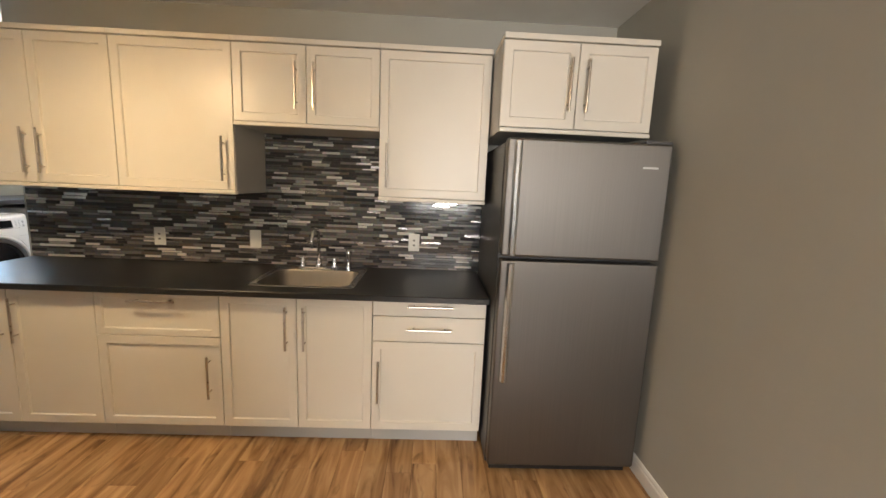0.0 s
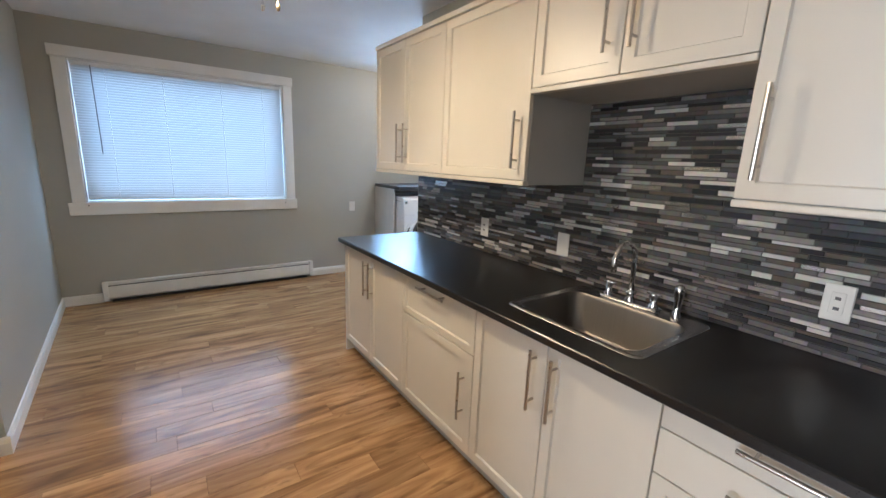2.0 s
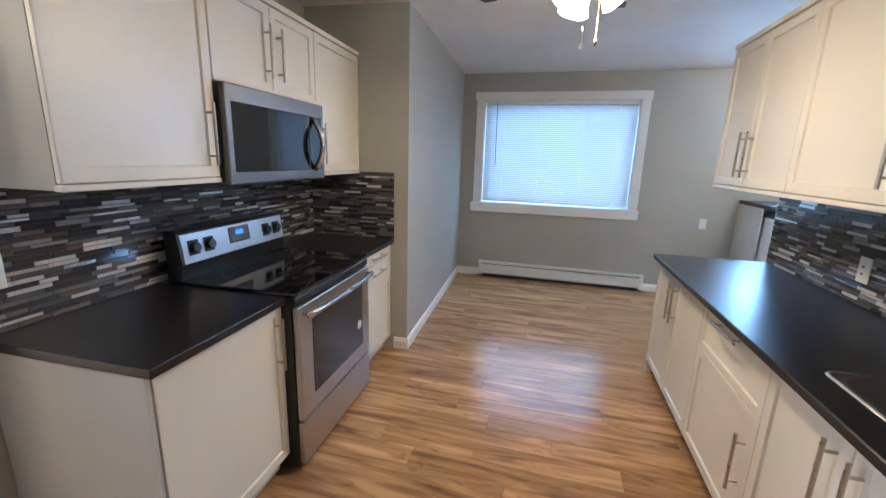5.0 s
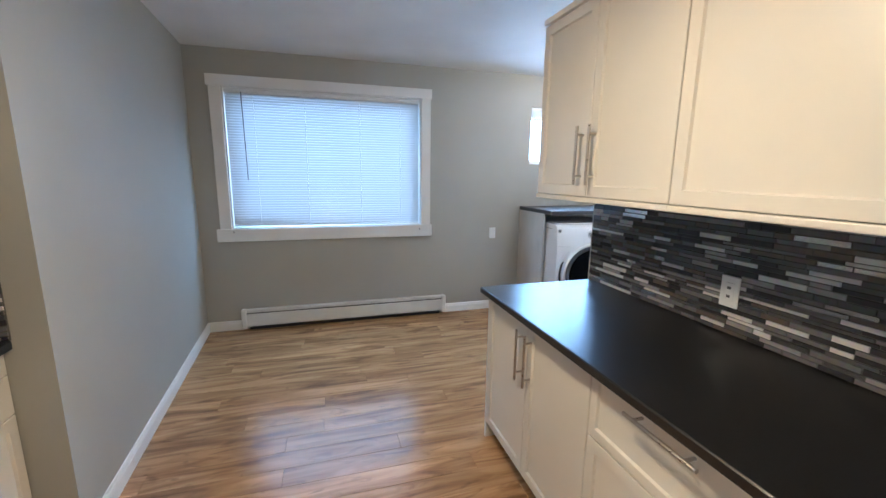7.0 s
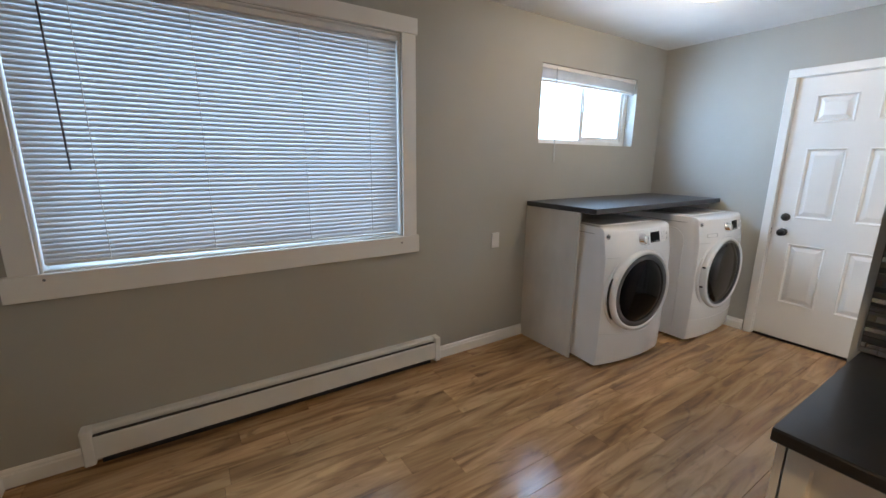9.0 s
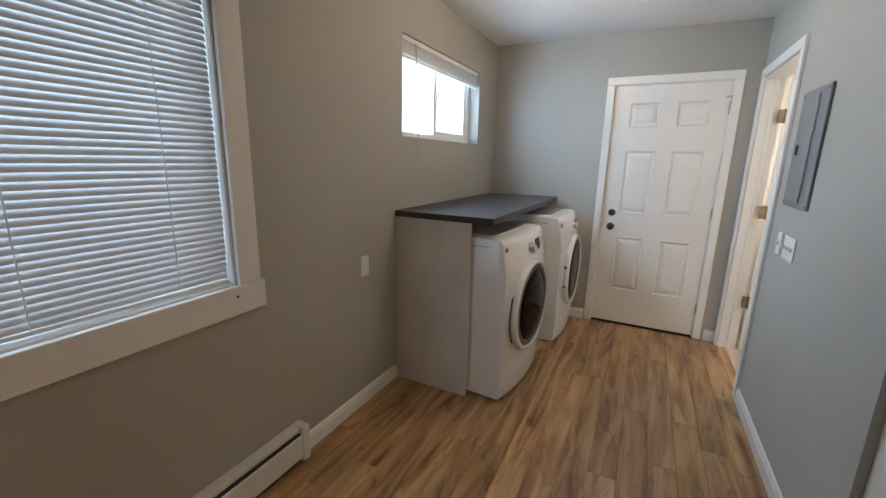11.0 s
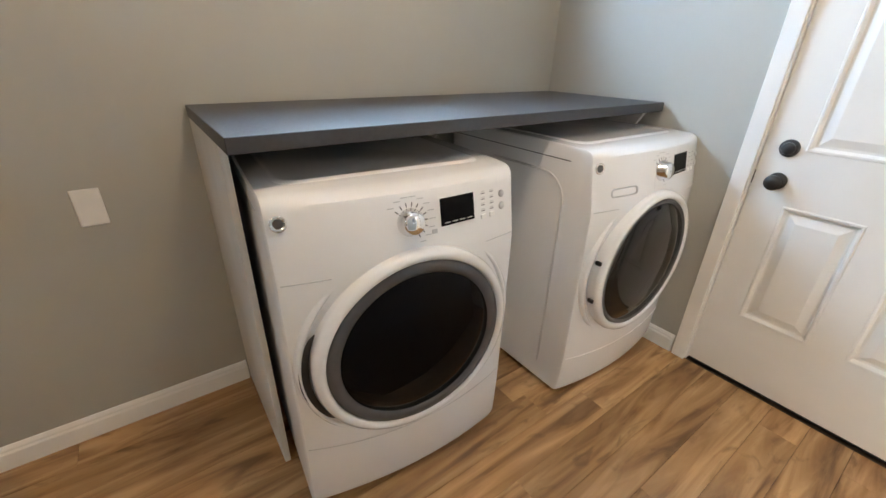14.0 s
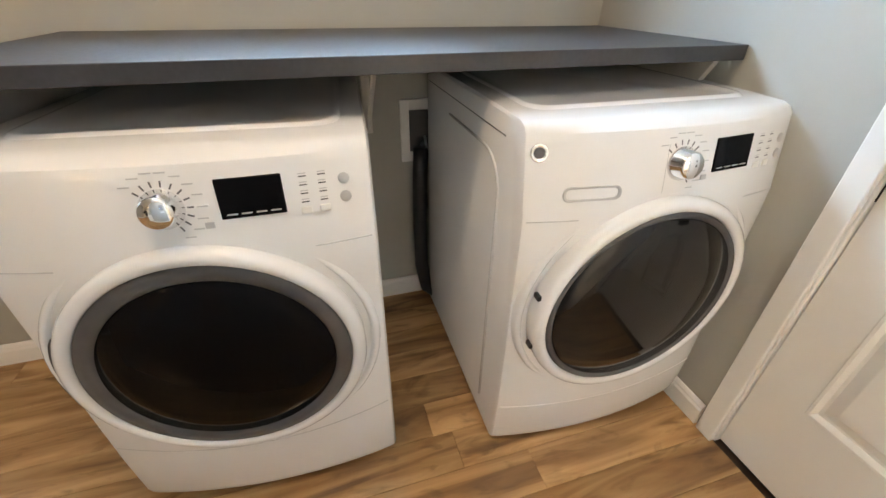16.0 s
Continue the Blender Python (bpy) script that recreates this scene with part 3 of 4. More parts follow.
# outdoors
structure("ground", boxed((-400, -400, -0.6), (400, 400, -0.4)), GRASS, "dry grass yard outside")
house = thing("neighbour_house", pose(-16, 9, -0.4), "pale neighbouring house with a grey shingle roof", "house")
part("wall", boxed((-3, -7, 0), (3, 7, 2.3)), STUCCO, house)
bm = bmesh.new()
vs = [bm.verts.new(v) for v in ((-3.4, -7.4, 2.25), (3.4, -7.4, 2.25), (0, -7.4, 3.6), (-3.4, 7.4, 2.25), (3.4, 7.4, 2.25), (0, 7.4, 3.6))]
for f in ((0, 1, 2), (3, 5, 4), (0, 3, 4, 1), (1, 4, 5, 2), (0, 2, 5, 3)):
    bm.faces.new([vs[k] for k in f])
part("roof", bm, ROOF, house)


# ---- kitchen cabinets ----
def base_cabinet(m, w, layout, label, height=0.84, depth=0.61, end_panel=""):
    """A base unit on local x from 0 to w, door faces at y = 0. layout: rows of (kind, x0, x1, z0, z1, handle)."""
    c = thing("base_cabinet", m, label, "cabinet", "white base cabinets")
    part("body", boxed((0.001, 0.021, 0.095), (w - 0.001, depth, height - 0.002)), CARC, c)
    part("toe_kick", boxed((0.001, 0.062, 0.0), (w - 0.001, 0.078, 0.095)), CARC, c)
    fronts(c, layout)
    return c


def fronts(c, layout):
    for kind, x0, x1, z0, z1, hnd in layout:
        g = 0.0022
        bm = shaker(x0 + g, x1 - g, z0 + g, z1 - g, 0, 0.058 if kind != "drawer" else 0.045, panel=kind != "plain")
        d = part("drawer_front" if kind in ("drawer", "plain") else "door", bm, CAB, c)
        if hnd:
            hx, hz, up = hnd
            bar_handle((hx, 0, hz), 0.235, up, d)


def wall_cabinet(m, w, z0, z1, layout, label, depth=0.39, crown=True):
    c = thing("wall_cabinet", m, label, "cabinet", "white wall cabinets")
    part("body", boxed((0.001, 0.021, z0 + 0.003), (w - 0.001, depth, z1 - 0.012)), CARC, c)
    part("light_rail", boxed((0.0, -0.006, z0), (w, 0.03, z0 + 0.02), 0.004), CAB, c)
    part("crown_strip", boxed((0.0, -0.010, z1 - 0.012), (w, depth, z1 + 0.014), 0.004), CAB, c)
    fronts(c, layout)
    return c


FY, UY = 2.362, 2.578
ZB, ZT, ZC = 0.098, 0.838, 0.872
SP = 0.603
DH, LH = 0.672, 0.39


def B(x0, x1, layout, label, top=0.84):
    return base_cabinet(pose(x0, FY, 0), x1 - x0, [(k, a - x0, b - x0, c, d, (h[0] - x0, h[1], h[2]) if h else None) for k, a, b, c, d, h in layout], label, top, 0.62)


def U(x0, x1, z0, layout, label, y=UY, z1=2.144, depth=0.408):
    return wall_cabinet(pose(x0, y, 0), x1 - x0, z0, z1, [(k, a - x0, b - x0, c, d, (h[0] - x0, h[1], h[2]) if h else None) for k, a, b, c, d, h in layout], label, depth)


B(-2.375, -1.527, [("door", -2.375, -1.957, ZB, ZT, (-1.995, DH, 1)), ("door", -1.957, -1.527, ZB, ZT, (-1.919, DH, 1))], "white two-door shaker base cabinet with bar handles")
B(-1.527, -0.897, [("drawer", -1.527, -0.897, SP, ZT, (-1.222, 0.797, 0)), ("door", -1.527, -0.897, ZB, SP, (-0.957, LH, 1))], "white shaker base cabinet, one drawer above a door")
B(-0.897, -0.108, [("door", -0.897, -0.502, ZB, ZT, (-0.553, DH, 1)), ("door", -0.502, -0.108, ZB, ZT, (-0.46, DH, 1))], "white two-door shaker cabinet under the sink", 0.69)
B(-0.108, 0.492, [("plain", -0.108, 0.492, 0.750, ZT, (0.192, 0.812, 0)), ("plain", -0.108, 0.492, SP + 0.006, 0.750, (0.192, 0.687, 0)), ("door", -0.108, 0.492, ZB, SP + 0.006, (-0.072, LH, 1))],
  "white base cabinet, two plain drawers above a door")
part_end = tagged(part("end_panel", boxed((-2.393, FY + 0.004, 0.0), (-2.377, YN - 0.002, ZT)), CAB, None), "white cabinet end panel beside the base units", "cabinet panel")

ZU = 1.342
UB = ZU + 0.021
UTOP = 2.130
U(-2.325, -1.512, ZU, [("door", -2.325, -1.932, UB, UTOP, (-1.972, 1.53, 1)), ("door", -1.932, -1.512, UB, UTOP, (-1.892, 1.53, 1))], "white two-door shaker wall cabinet with bar handles")
U(-1.512, -0.89, ZU, [("door", -1.512, -0.89, UB, UTOP, (-0.945, 1.53, 1))], "white single-door shaker wall cabinet")
U(-0.89, -0.117, 1.712, [("door", -0.89, -0.504, 1.733, UTOP, (-0.555, 1.922, 1)), ("door", -0.504, -0.117, 1.733, UTOP, (-0.46, 1.922, 1))], "short white two-door wall cabinet over the sink")
U(-0.117, 0.478, ZU, [("door", -0.117, 0.478, UB, UTOP, (-0.072, 1.533, 1))], "white single-door shaker wall cabinet beside the refrigerator")
U(0.485, 1.212, 1.705, [("door", 0.485, 0.842, 1.728, 2.118, (0.802, 1.925, 1)), ("door", 0.842, 1.212, 1.728, 2.118, (0.882, 1.925, 1))],
  "deep white two-door cabinet over the refrigerator", 2.29, 2.132, 0.698)


def worktop(name, bm, m, label):
    ob = part(name, bm, COUNTER, None)
    ob.matrix_basis = m
    return tagged(ob, label, "countertop")


SX0, SX1, SY0, SY1 = -0.795, -0.222, 2.425, 2.935
bm = bmesh.new()
slab = [[bm.verts.new(v) for v in ((x0, y0, z), (x1, y0, z), (x1, y1, z), (x0, y1, z))] for x0, x1, y0, y1, z in (
    (-2.395, 0.497, 2.321, YN - 0.002, ZC), (SX0 + 0.012, SX1 - 0.012, SY0 + 0.012, SY1 - 0.012, ZC), (SX0 + 0.012, SX1 - 0.012, SY0 + 0.012, SY1 - 0.012, 0.840),
    (-2.395, 0.497, 2.321, YN - 0.002, 0.840), (-2.395, 0.497, 2.317, YN - 0.002, 0.844), (-2.395, 0.497, 2.317, YN - 0.002, ZC - 0.004), (-2.395, 0.497, 2.321, YN - 0.002, ZC))]
for a, b in zip(slab, slab[1:]):
    for k in range(4):
        bm.faces.new((a[k], a[(k + 1) % 4], b[(k + 1) % 4], b[k]))
bmesh.ops.remove_doubles(bm, verts=bm.verts, dist=0.0001)
worktop("countertop", bm, Matrix(), "black laminate countertop on the sink side")


def rounded(cx, cy, hx, hy, r, z, n=6):
    """A ring of points of a rounded rectangle."""
    out = []
    for sx, sy, a0 in ((1, 1, 0), (-1, 1, 90), (-1, -1, 180), (1, -1, 270)):
        for k in range(n + 1):
            a = radians(a0 + 90 * k / n)
            out.append((cx + sx * (hx - r) + r * math.cos(a), cy + sy * (hy - r) + r * math.sin(a), z))
    return out


def loft(bm, rings, cap=True):
    vr = [[bm.verts.new(p) for p in ring] for ring in rings]
    for a, b in zip(vr, vr[1:]):
        for k in range(len(a)):
            bm.faces.new((a[k], a[(k + 1) % len(a)], b[(k + 1) % len(b)], b[k]))
    if cap:
        bm.faces.new(vr[-1])
    return bm


scx, scy = (SX0 + SX1) / 2, (SY0 + SY1) / 2
sink = thing("kitchen_sink", pose(scx, scy, ZC), "square stainless steel drop-in sink in the black counter", "sink")
bm = bmesh.new()
hx, hy = (SX1 - SX0) / 2, (SY1 - SY0) / 2
loft(bm, [rounded(0, -0.035, hx - 0.035, hy - 0.062, 0.06, 0.003), rounded(0, -0.035, hx - 0.042, hy - 0.069, 0.06, -0.008), rounded(0, -0.035, hx - 0.055, hy - 0.08, 0.06, -0.16),
          rounded(0, -0.035, hx - 0.075, hy - 0.10, 0.05, -0.178), rounded(0, -0.035, hx - 0.12, hy - 0.14, 0.05, -0.182)])
rim = loft(bmesh.new(), [rounded(0, 0, hx, hy, 0.04, 0.001), rounded(0, 0, hx - 0.006, hy - 0.006, 0.036, 0.007), rounded(0, 0, hx - 0.016, hy - 0.016, 0.03, 0.005),
                         rounded(0, -0.035, hx - 0.035, hy - 0.062, 0.06, 0.003)], False)
part("rim", rim, STEELB, sink, "bright stainless rim", smooth=True)
part("basin", bm, BASIN, sink, smooth=True)
bm = lathe(bmesh.new(), [(0.044, -0.181), (0.042, -0.177), (0.03, -0.179), (0, -0.180)], pose(0, -0.03, 0), 24)
part("drain", bm, CHROME, sink, smooth=True)
fa = thing("kitchen_faucet", pose(scx - 0.02, SY1 - 0.045, ZC + 0.004), "chrome gooseneck faucet with two cross handles and side spray", "faucet")
part("base_plate", boxed((-0.125, -0.026, 0), (0.125, 0.026, 0.014), 0.006, 3), CHROME, fa)
arc = [(0, 0, 0.012), (0, 0, 0.19)] + [(0, -0.075 + 0.075 * math.cos(radians(a)), 0.19 + 0.075 * math.sin(radians(a))) for a in range(15, 181, 15)] + [(0, -0.15, 0.155)]
part("spout", tube(bmesh.new(), arc, 0.0105, 12), CHROME, fa, smooth=True)
part("collar", lathe(bmesh.new(), [(0.022, 0.01), (0.022, 0.02), (0.014, 0.035), (0.017, 0.045), (0.0115, 0.06), (0.0, 0.06)], n=20), CHROME, fa, smooth=True)
for s in (-0.1, 0.1):
    bm = lathe(bmesh.new(), [(0.02, 0.012), (0.021, 0.02), (0.011, 0.035), (0.016, 0.05), (0.010, 0.062), (0.013, 0.07), (0.0, 0.076)], pose(s, 0, 0), 18)
    rod(bm, (s - 0.03, 0, 0.068), (s + 0.03, 0, 0.068), 0.005, 8)
    part("tap_handle", bm, CHROME, fa, smooth=True)
spray = lathe(bmesh.new(), [(0.019, 0.0), (0.02, 0.012), (0.011, 0.03), (0.013, 0.07), (0.018, 0.095), (0.02, 0.115), (0.014, 0.13), (0, 0.132)], pose(0.19, 0.0, 0), 18)
part("side_spray", spray, CHROME, fa, smooth=True)


def outlet(m, label, slots=True):
    o = thing("outlet_plate", m, label, "outlet")
    part("plate", boxed((-0.036, -0.007, -0.058), (0.036, 0, 0.058), 0.004, 2), WHITEP, o)
    if slots:
        part("receptacle", boxed((-0.017, -0.0095, -0.034), (0.017, -0.006, 0.034), 0.002), WHITEP, o)
        for z in (0.016, -0.016):
            part("slot", boxed((-0.007, -0.0102, z - 0.006), (0.007, -0.0094, z + 0.004)), INK, o)
    return o


TILE_Y = YN - 0.012
outlet(pose(-1.575, TILE_Y - 0.001, 1.035), "white outlet plate on the mosaic backsplash")
outlet(pose(-0.962, TILE_Y - 0.001, 1.04), "plain white cover plate on the mosaic backsplash", False)
outlet(pose(0.075, TILE_Y - 0.001, 1.055), "white outlet plate with a dark slot on the backsplash")


# ---- refrigerator ----
fr = thing("refrigerator", pose(0.508, 2.15, 0), "stainless top-freezer refrigerator with grey sides", "refrigerator")
FW = 0.752
part("body", boxed((0, 0.075, 0.02), (FW, 0.80, 1.650), 0.006), FRIDGES, fr)
for nm, z0, z1 in (("freezer_door", 1.128, 1.665), ("fridge_door", 0.055, 1.112)):
    bm = boxed((0.002, 0, z0), (FW - 0.002, 0.068, z1), 0.010, 3)
    d = part(nm, bm, STEELF, fr, "brushed stainless door")
    hz0, hz1 = (z0 + 0.01, z1 - 0.015) if nm == "freezer_door" else (0.52, z1 - 0.012)
    bm = bmesh.new()
    prof = [(0.03, 0.0), (0.03, -0.02), (0.036, -0.034), (0.048, -0.038), (0.060, -0.034), (0.064, -0.022), (0.064, 0.0)]
    a = [bm.verts.new((x, y, hz0)) for x, y in prof]
    b = [bm.verts.new((x, y, hz1)) for x, y in prof]
    for i in range(len(prof) - 1):
        bm.faces.new((a[i], a[i + 1], b[i + 1], b[i]))
    bm.faces.new(a)
    bm.faces.new(b)
    part("handle", bm, STEELB, d, "bright stainless pull handle")
    part("gasket", boxed((0.01, 0.069, z0 + 0.008), (FW - 0.01, 0.0745, z1 - 0.008)), BLACKP, fr)
part("badge", boxed((0.62, -0.0015, 1.553), (0.69, 0.001, 1.562)), SILVERP, fr)
part("hinge_cover", boxed((FW - 0.12, 0.02, 1.652), (FW + 0.004, 0.11, 1.682), 0.006), GREYP, fr)
part("kick_grille", boxed((0.02, 0.05, 0.0), (FW - 0.02, 0.09, 0.052), 0.003), BLACKP, fr)

# ---- south run ----


def S(x, y=-0.026, z=0.0):
    """A pose on the south run whose local x runs from the wing wall's far end to the near one, faces looking back."""
    return SOUTH @ pose(x, y, z, 0, 0, 180)


XS1, XS2, XS3 = -0.630, -1.395, -1.973
w = 0.630 - 0.022
base_cabinet(S(-0.022), w, [("door", 0, w, ZB, ZT, (w - 0.045, 0.672, 1))], "white single-door shaker base cabinet beside the range")
tagged(part("end_panel", boxed((-0.020, -0.645, 0), (-0.004, -0.03, ZT)), CARC, None), "pale grey end panel of the base cabinet", "cabinet panel").matrix_basis = SOUTH
w = XS2 - XS3 - 0.004
base_cabinet(S(XS2 - 0.002), w, [("plain", 0, w, 0.750, ZT, (w / 2, 0.80, 0)), ("plain", 0, w, SP, 0.750, (w / 2, 0.69, 0)), ("door", 0, w, ZB, SP, (0.05, LH, 1))],
             "white base cabinet with two drawers, against the wing wall")
worktop("countertop", boxed((XS1 + 0.003, -0.653, 0.840), (0.0, 0.0, ZC), 0.004), SOUTH, "black laminate countertop beside the range")
worktop("countertop", boxed((XS3, -0.653, 0.840), (XS2 - 0.003, 0.0, ZC), 0.004), SOUTH, "black laminate countertop between range and wall")
UYS = -0.268
w = 0.583
wall_cabinet(S(-0.045, UYS), w, ZU, 2.144, [("door", 0, w, UB, UTOP, (w - 0.045, 1.53, 1))], "white single-door wall cabinet beside the microwave", 0.384)
w = 0.765
wall_cabinet(S(-0.630, UYS), w, 1.740, 2.144, [("door", 0, w / 2, 1.742, UTOP, (w / 2 - 0.045, 1.92, 1)), ("door", w / 2, w, 1.742, UTOP, (w / 2 + 0.045, 1.92, 1))], "short white two-door cabinet above the microwave", 0.384)
w = 0.574
wall_cabinet(S(-1.397, UYS), w, ZU, 2.144, [("door", 0, w, UB, UTOP, (0.045, 1.53, 1))], "white single-door wall cabinet next to the wing wall", 0.384)
outlet(SOUTH @ pose(-0.055, -0.642, 1.075, 0, 0, 180), "white outlet plate on the mosaic behind the counter")


# range
rg = thing("electric_range", S(XS1 - 0.003, 0.048), "stainless electric range with black glass top", "range")
RW = 0.758
part("body", boxed((0, 0.03, 0.02), (RW, 0.655, 0.868), 0.004), BLACKP, rg)
part("cooktop", boxed((-0.004, 0.0, 0.868), (RW + 0.004, 0.60, 0.886), 0.006, 3), BLACKG, rg)
for x, y, r in ((0.2, 0.16, 0.11), (0.56, 0.16, 0.085), (0.2, 0.43, 0.085), (0.56, 0.43, 0.11)):
    part("burner_ring", lathe(bmesh.new(), [(r, 0.8861), (r - 0.001, 0.8863), (r - 0.002, 0.8861)], pose(x, y, 0), 40), GREYP, rg)
part("control_strip", boxed((0.0, 0.008, 0.828), (RW, 0.04, 0.866), 0.006), BLACKP, rg)
od = part("oven_door", boxed((0.004, 0.0, 0.272), (RW - 0.004, 0.028, 0.822), 0.006, 2), STEEL, rg, "brushed stainless oven door")
part("oven_window", boxed((0.11, -0.0025, 0.36), (RW - 0.10, 0.002, 0.735), 0.002), OVENG, od)
part("sticker", lathe(bmesh.new(), [(0, 0.0), (0.026, 0.0), (0.026, 0.0012), (0, 0.0012)], pose(RW - 0.15, -0.0024, 0.50, 90), 20), SILVERP, od)
arc = [(0.03 + (RW - 0.06) * k / 14, -0.032 - 0.020 * math.sin(math.pi * k / 14), 0.785) for k in range(15)]
bm = tube(bmesh.new(), arc, 0.013, 10)
for x in (0.045, RW - 0.045):
    rod(bm, (x, 0.002, 0.785), (x, -0.036, 0.785), 0.010, 8)
part("oven_handle", bm, STEELB, od, "curved stainless oven handle", smooth=True)
part("storage_drawer", boxed((0.004, 0.0, 0.045), (RW - 0.004, 0.028, 0.262), 0.006, 2), STEEL, rg)
bm = bmesh.new()
prof = [(0.58, 0.886), (0.565, 0.96), (0.585, 1.10), (0.60, 1.112), (0.652, 1.112), (0.652, 0.886)]
a = [bm.verts.new((0, y, z)) for y, z in prof]
b = [bm.verts.new((RW, y, z)) for y, z in prof]
for i in range(len(prof)):
    j = (i + 1) % len(prof)
    bm.faces.new((a[i], a[j], b[j], b[i]))
bm.faces.new(a)
bm.faces.new(b)
bg = part("backguard", bm, BLACKP, rg)
TL = pose(0, 0.5645, 0.96, -8.1)


def on_guard(name, lo, hi, mat, parent=bg, bevel=0.003):
    ob = part(name, boxed(lo, hi, bevel), mat, parent)
    ob.matrix_basis = TL
    return ob


on_guard("face_plate", (0.012, -0.004, 0.0), (RW - 0.012, 0.001, 0.136), STEEL)
on_guard("display", (0.30, -0.0055, 0.042), (0.45, -0.003, 0.125), GREYP)
on_guard("digits", (0.352, -0.0068, 0.084), (0.402, -0.0052, 0.104), LED, bevel=0)
for x in (0.075, 0.165, 0.59, 0.68):
    on_guard("knob_base", (x - 0.03, -0.006, 0.035), (x + 0.03, -0.003, 0.105), BLACKP)
    kn = part("knob", lathe(bmesh.new(), [(0.026, 0), (0.024, 0.02), (0.021, 0.024), (0, 0.025)], pose(x, -0.005, 0.07, 90), 20), BLACKP, bg)
    kn.matrix_basis = TL

# microwave
mw = thing("microwave", S(XS1 - 0.001, -0.222, 1.331), "stainless over-range microwave with dark window", "microwave")
MWW, MH = 0.760, 0.405
part("body", boxed((0.0, 0.032, 0.006), (MWW, 0.425, MH), 0.004), BLACKP, mw)
fd = part("door", boxed((0.0, 0.0, 0.0), (MWW, 0.030, MH), 0.006, 2), STEELF, mw)
part("window", boxed((0.030, -0.002, 0.052), (0.60, 0.002, 0.335), 0.003), BLACKG, fd)
part("keypad", boxed((0.605, -0.002, 0.052), (0.735, 0.002, 0.335), 0.003), BLACKG, fd)
arc = [(0.645, -0.004 - 0.052 * math.sin(math.pi * k / 14) ** 0.8, 0.05 + 0.27 * k / 14) for k in range(15)]
part("handle", tube(bmesh.new(), arc, 0.014, 10), STEELB, fd, "curved stainless handle", smooth=True)
part("grease_filter", boxed((0.06, 0.06, -0.004), (0.70, 0.33, 0.006), 0.002), GREYP, mw)

# ---- ceiling fan ----
fan = thing("ceiling_fan", pose(FAN[0], FAN[1], H, 0, 0, 0), "dark-bladed ceiling fan with lit frosted shades", "ceiling fan")
part("canopy", lathe(bmesh.new(), [(0, 0), (0.07, 0), (0.068, -0.03), (0.03, -0.06), (0.014, -0.065), (0.014, -0.12), (0.0, -0.12)]), NICKEL, fan, smooth=True)
part("motor", lathe(bmesh.new(), [(0, -0.11), (0.09, -0.115), (0.125, -0.15), (0.125, -0.20), (0.09, -0.235), (0.06, -0.245), (0.055, -0.29), (0.03, -0.30), (0, -0.30)]), NICKEL, fan, smooth=True)
for i in range(5):
    m = pose(0, 0, -0.165, 0, 0, 20 + i * 72) @ pose(0, 0, 0, 10)
    bm = bmesh.new()
    outline = [(0.20, -0.05), (0.30, -0.062), (0.58, -0.07), (0.635, -0.055), (0.65, 0), (0.635, 0.055), (0.58, 0.07), (0.30, 0.062), (0.20, 0.05)]
    f = bm.faces.new([bm.verts.new((x, y, 0)) for x, y in outline])
    r = bmesh.ops.extrude_face_region(bm, geom=[f])
    bmesh.ops.translate(bm, verts=[v for v in r["geom"] if isinstance(v, bmesh.types.BMVert)], vec=(0, 0, 0.007))
    bl = part("blade", bm, WALNUT, fan)
    bl.matrix_basis = m
    iron = part("blade_iron", boxed((0.10, -0.02, -0.006), (0.25, 0.02, -0.001), 0.002), NICKEL, bl)
for i in range(3):
    a = 80 + i * 120
    m = pose(0, 0, -0.245, 0, 0, a) @ pose(0.050, 0, 0, 0, -40, 0) @ Matrix.Scale(0.9, 4)
    bm = bmesh.new()
    n = 24
    rings = []
    for r, h in ((0.022, 0.0), (0.04, -0.03), (0.058, -0.07), (0.062, -0.10), (0.076, -0.135)):
        rings.append([bm.verts.new((r * (1 + (0.05 * math.cos(6 * k * math.tau / n) if h < -0.12 else 0)) * math.cos(k * math.tau / n), r * math.sin(k * math.tau / n), h)) for k in range(n)])
    for p, q in zip(rings, rings[1:]):
        for k in range(n):
            bm.faces.new((p[k], p[(k + 1) % n], q[(k + 1) % n], q[k]))
    bmesh.ops.solidify(bm, geom=bm.faces[:], thickness=0.003)
    sh = part("shade", bm, SHADE, fan, "glowing frosted glass tulip shade", smooth=True)
    sh.matrix_basis = m
    so = part("socket", lathe(bmesh.new(), [(0, 0.02), (0.02, 0.02), (0.024, 0.0), (0.02, -0.02), (0, -0.02)], n=16), NICKEL, sh)
for dx, dy, zz, mat in ((0.03, -0.005, -0.50, CHROME), (0.0, 0.055, -0.48, BRASS)):
    bm = bmesh.new()
    rod(bm, (dx, dy, zz), (dx, dy, -0.29), 0.0018, 6)
    lathe(bm, [(0, -0.028), (0.006, -0.024), (0.008, -0.01), (0.004, 0.002), (0, 0.004)], pose(dx, dy, zz), 10)
    part("pull_chain", bm, mat, fan)

# flush ceiling lamp in the laundry
fl = thing("flush_ceiling_light", pose(-3.45, 3.95, H), "lit frosted dome ceiling light with metal rim", "ceiling light")
part("rim", lathe(bmesh.new(), [(0, 0), (0.15, 0), (0.155, -0.02), (0.145, -0.035), (0.0, -0.036)]), NICKEL, fl, smooth=True)
part("dome", lathe(bmesh.new(), [(0.138, -0.037), (0.13, -0.07), (0.10, -0.098), (0.05, -0.113), (0, -0.117)]), DOME, fl, smooth=True)

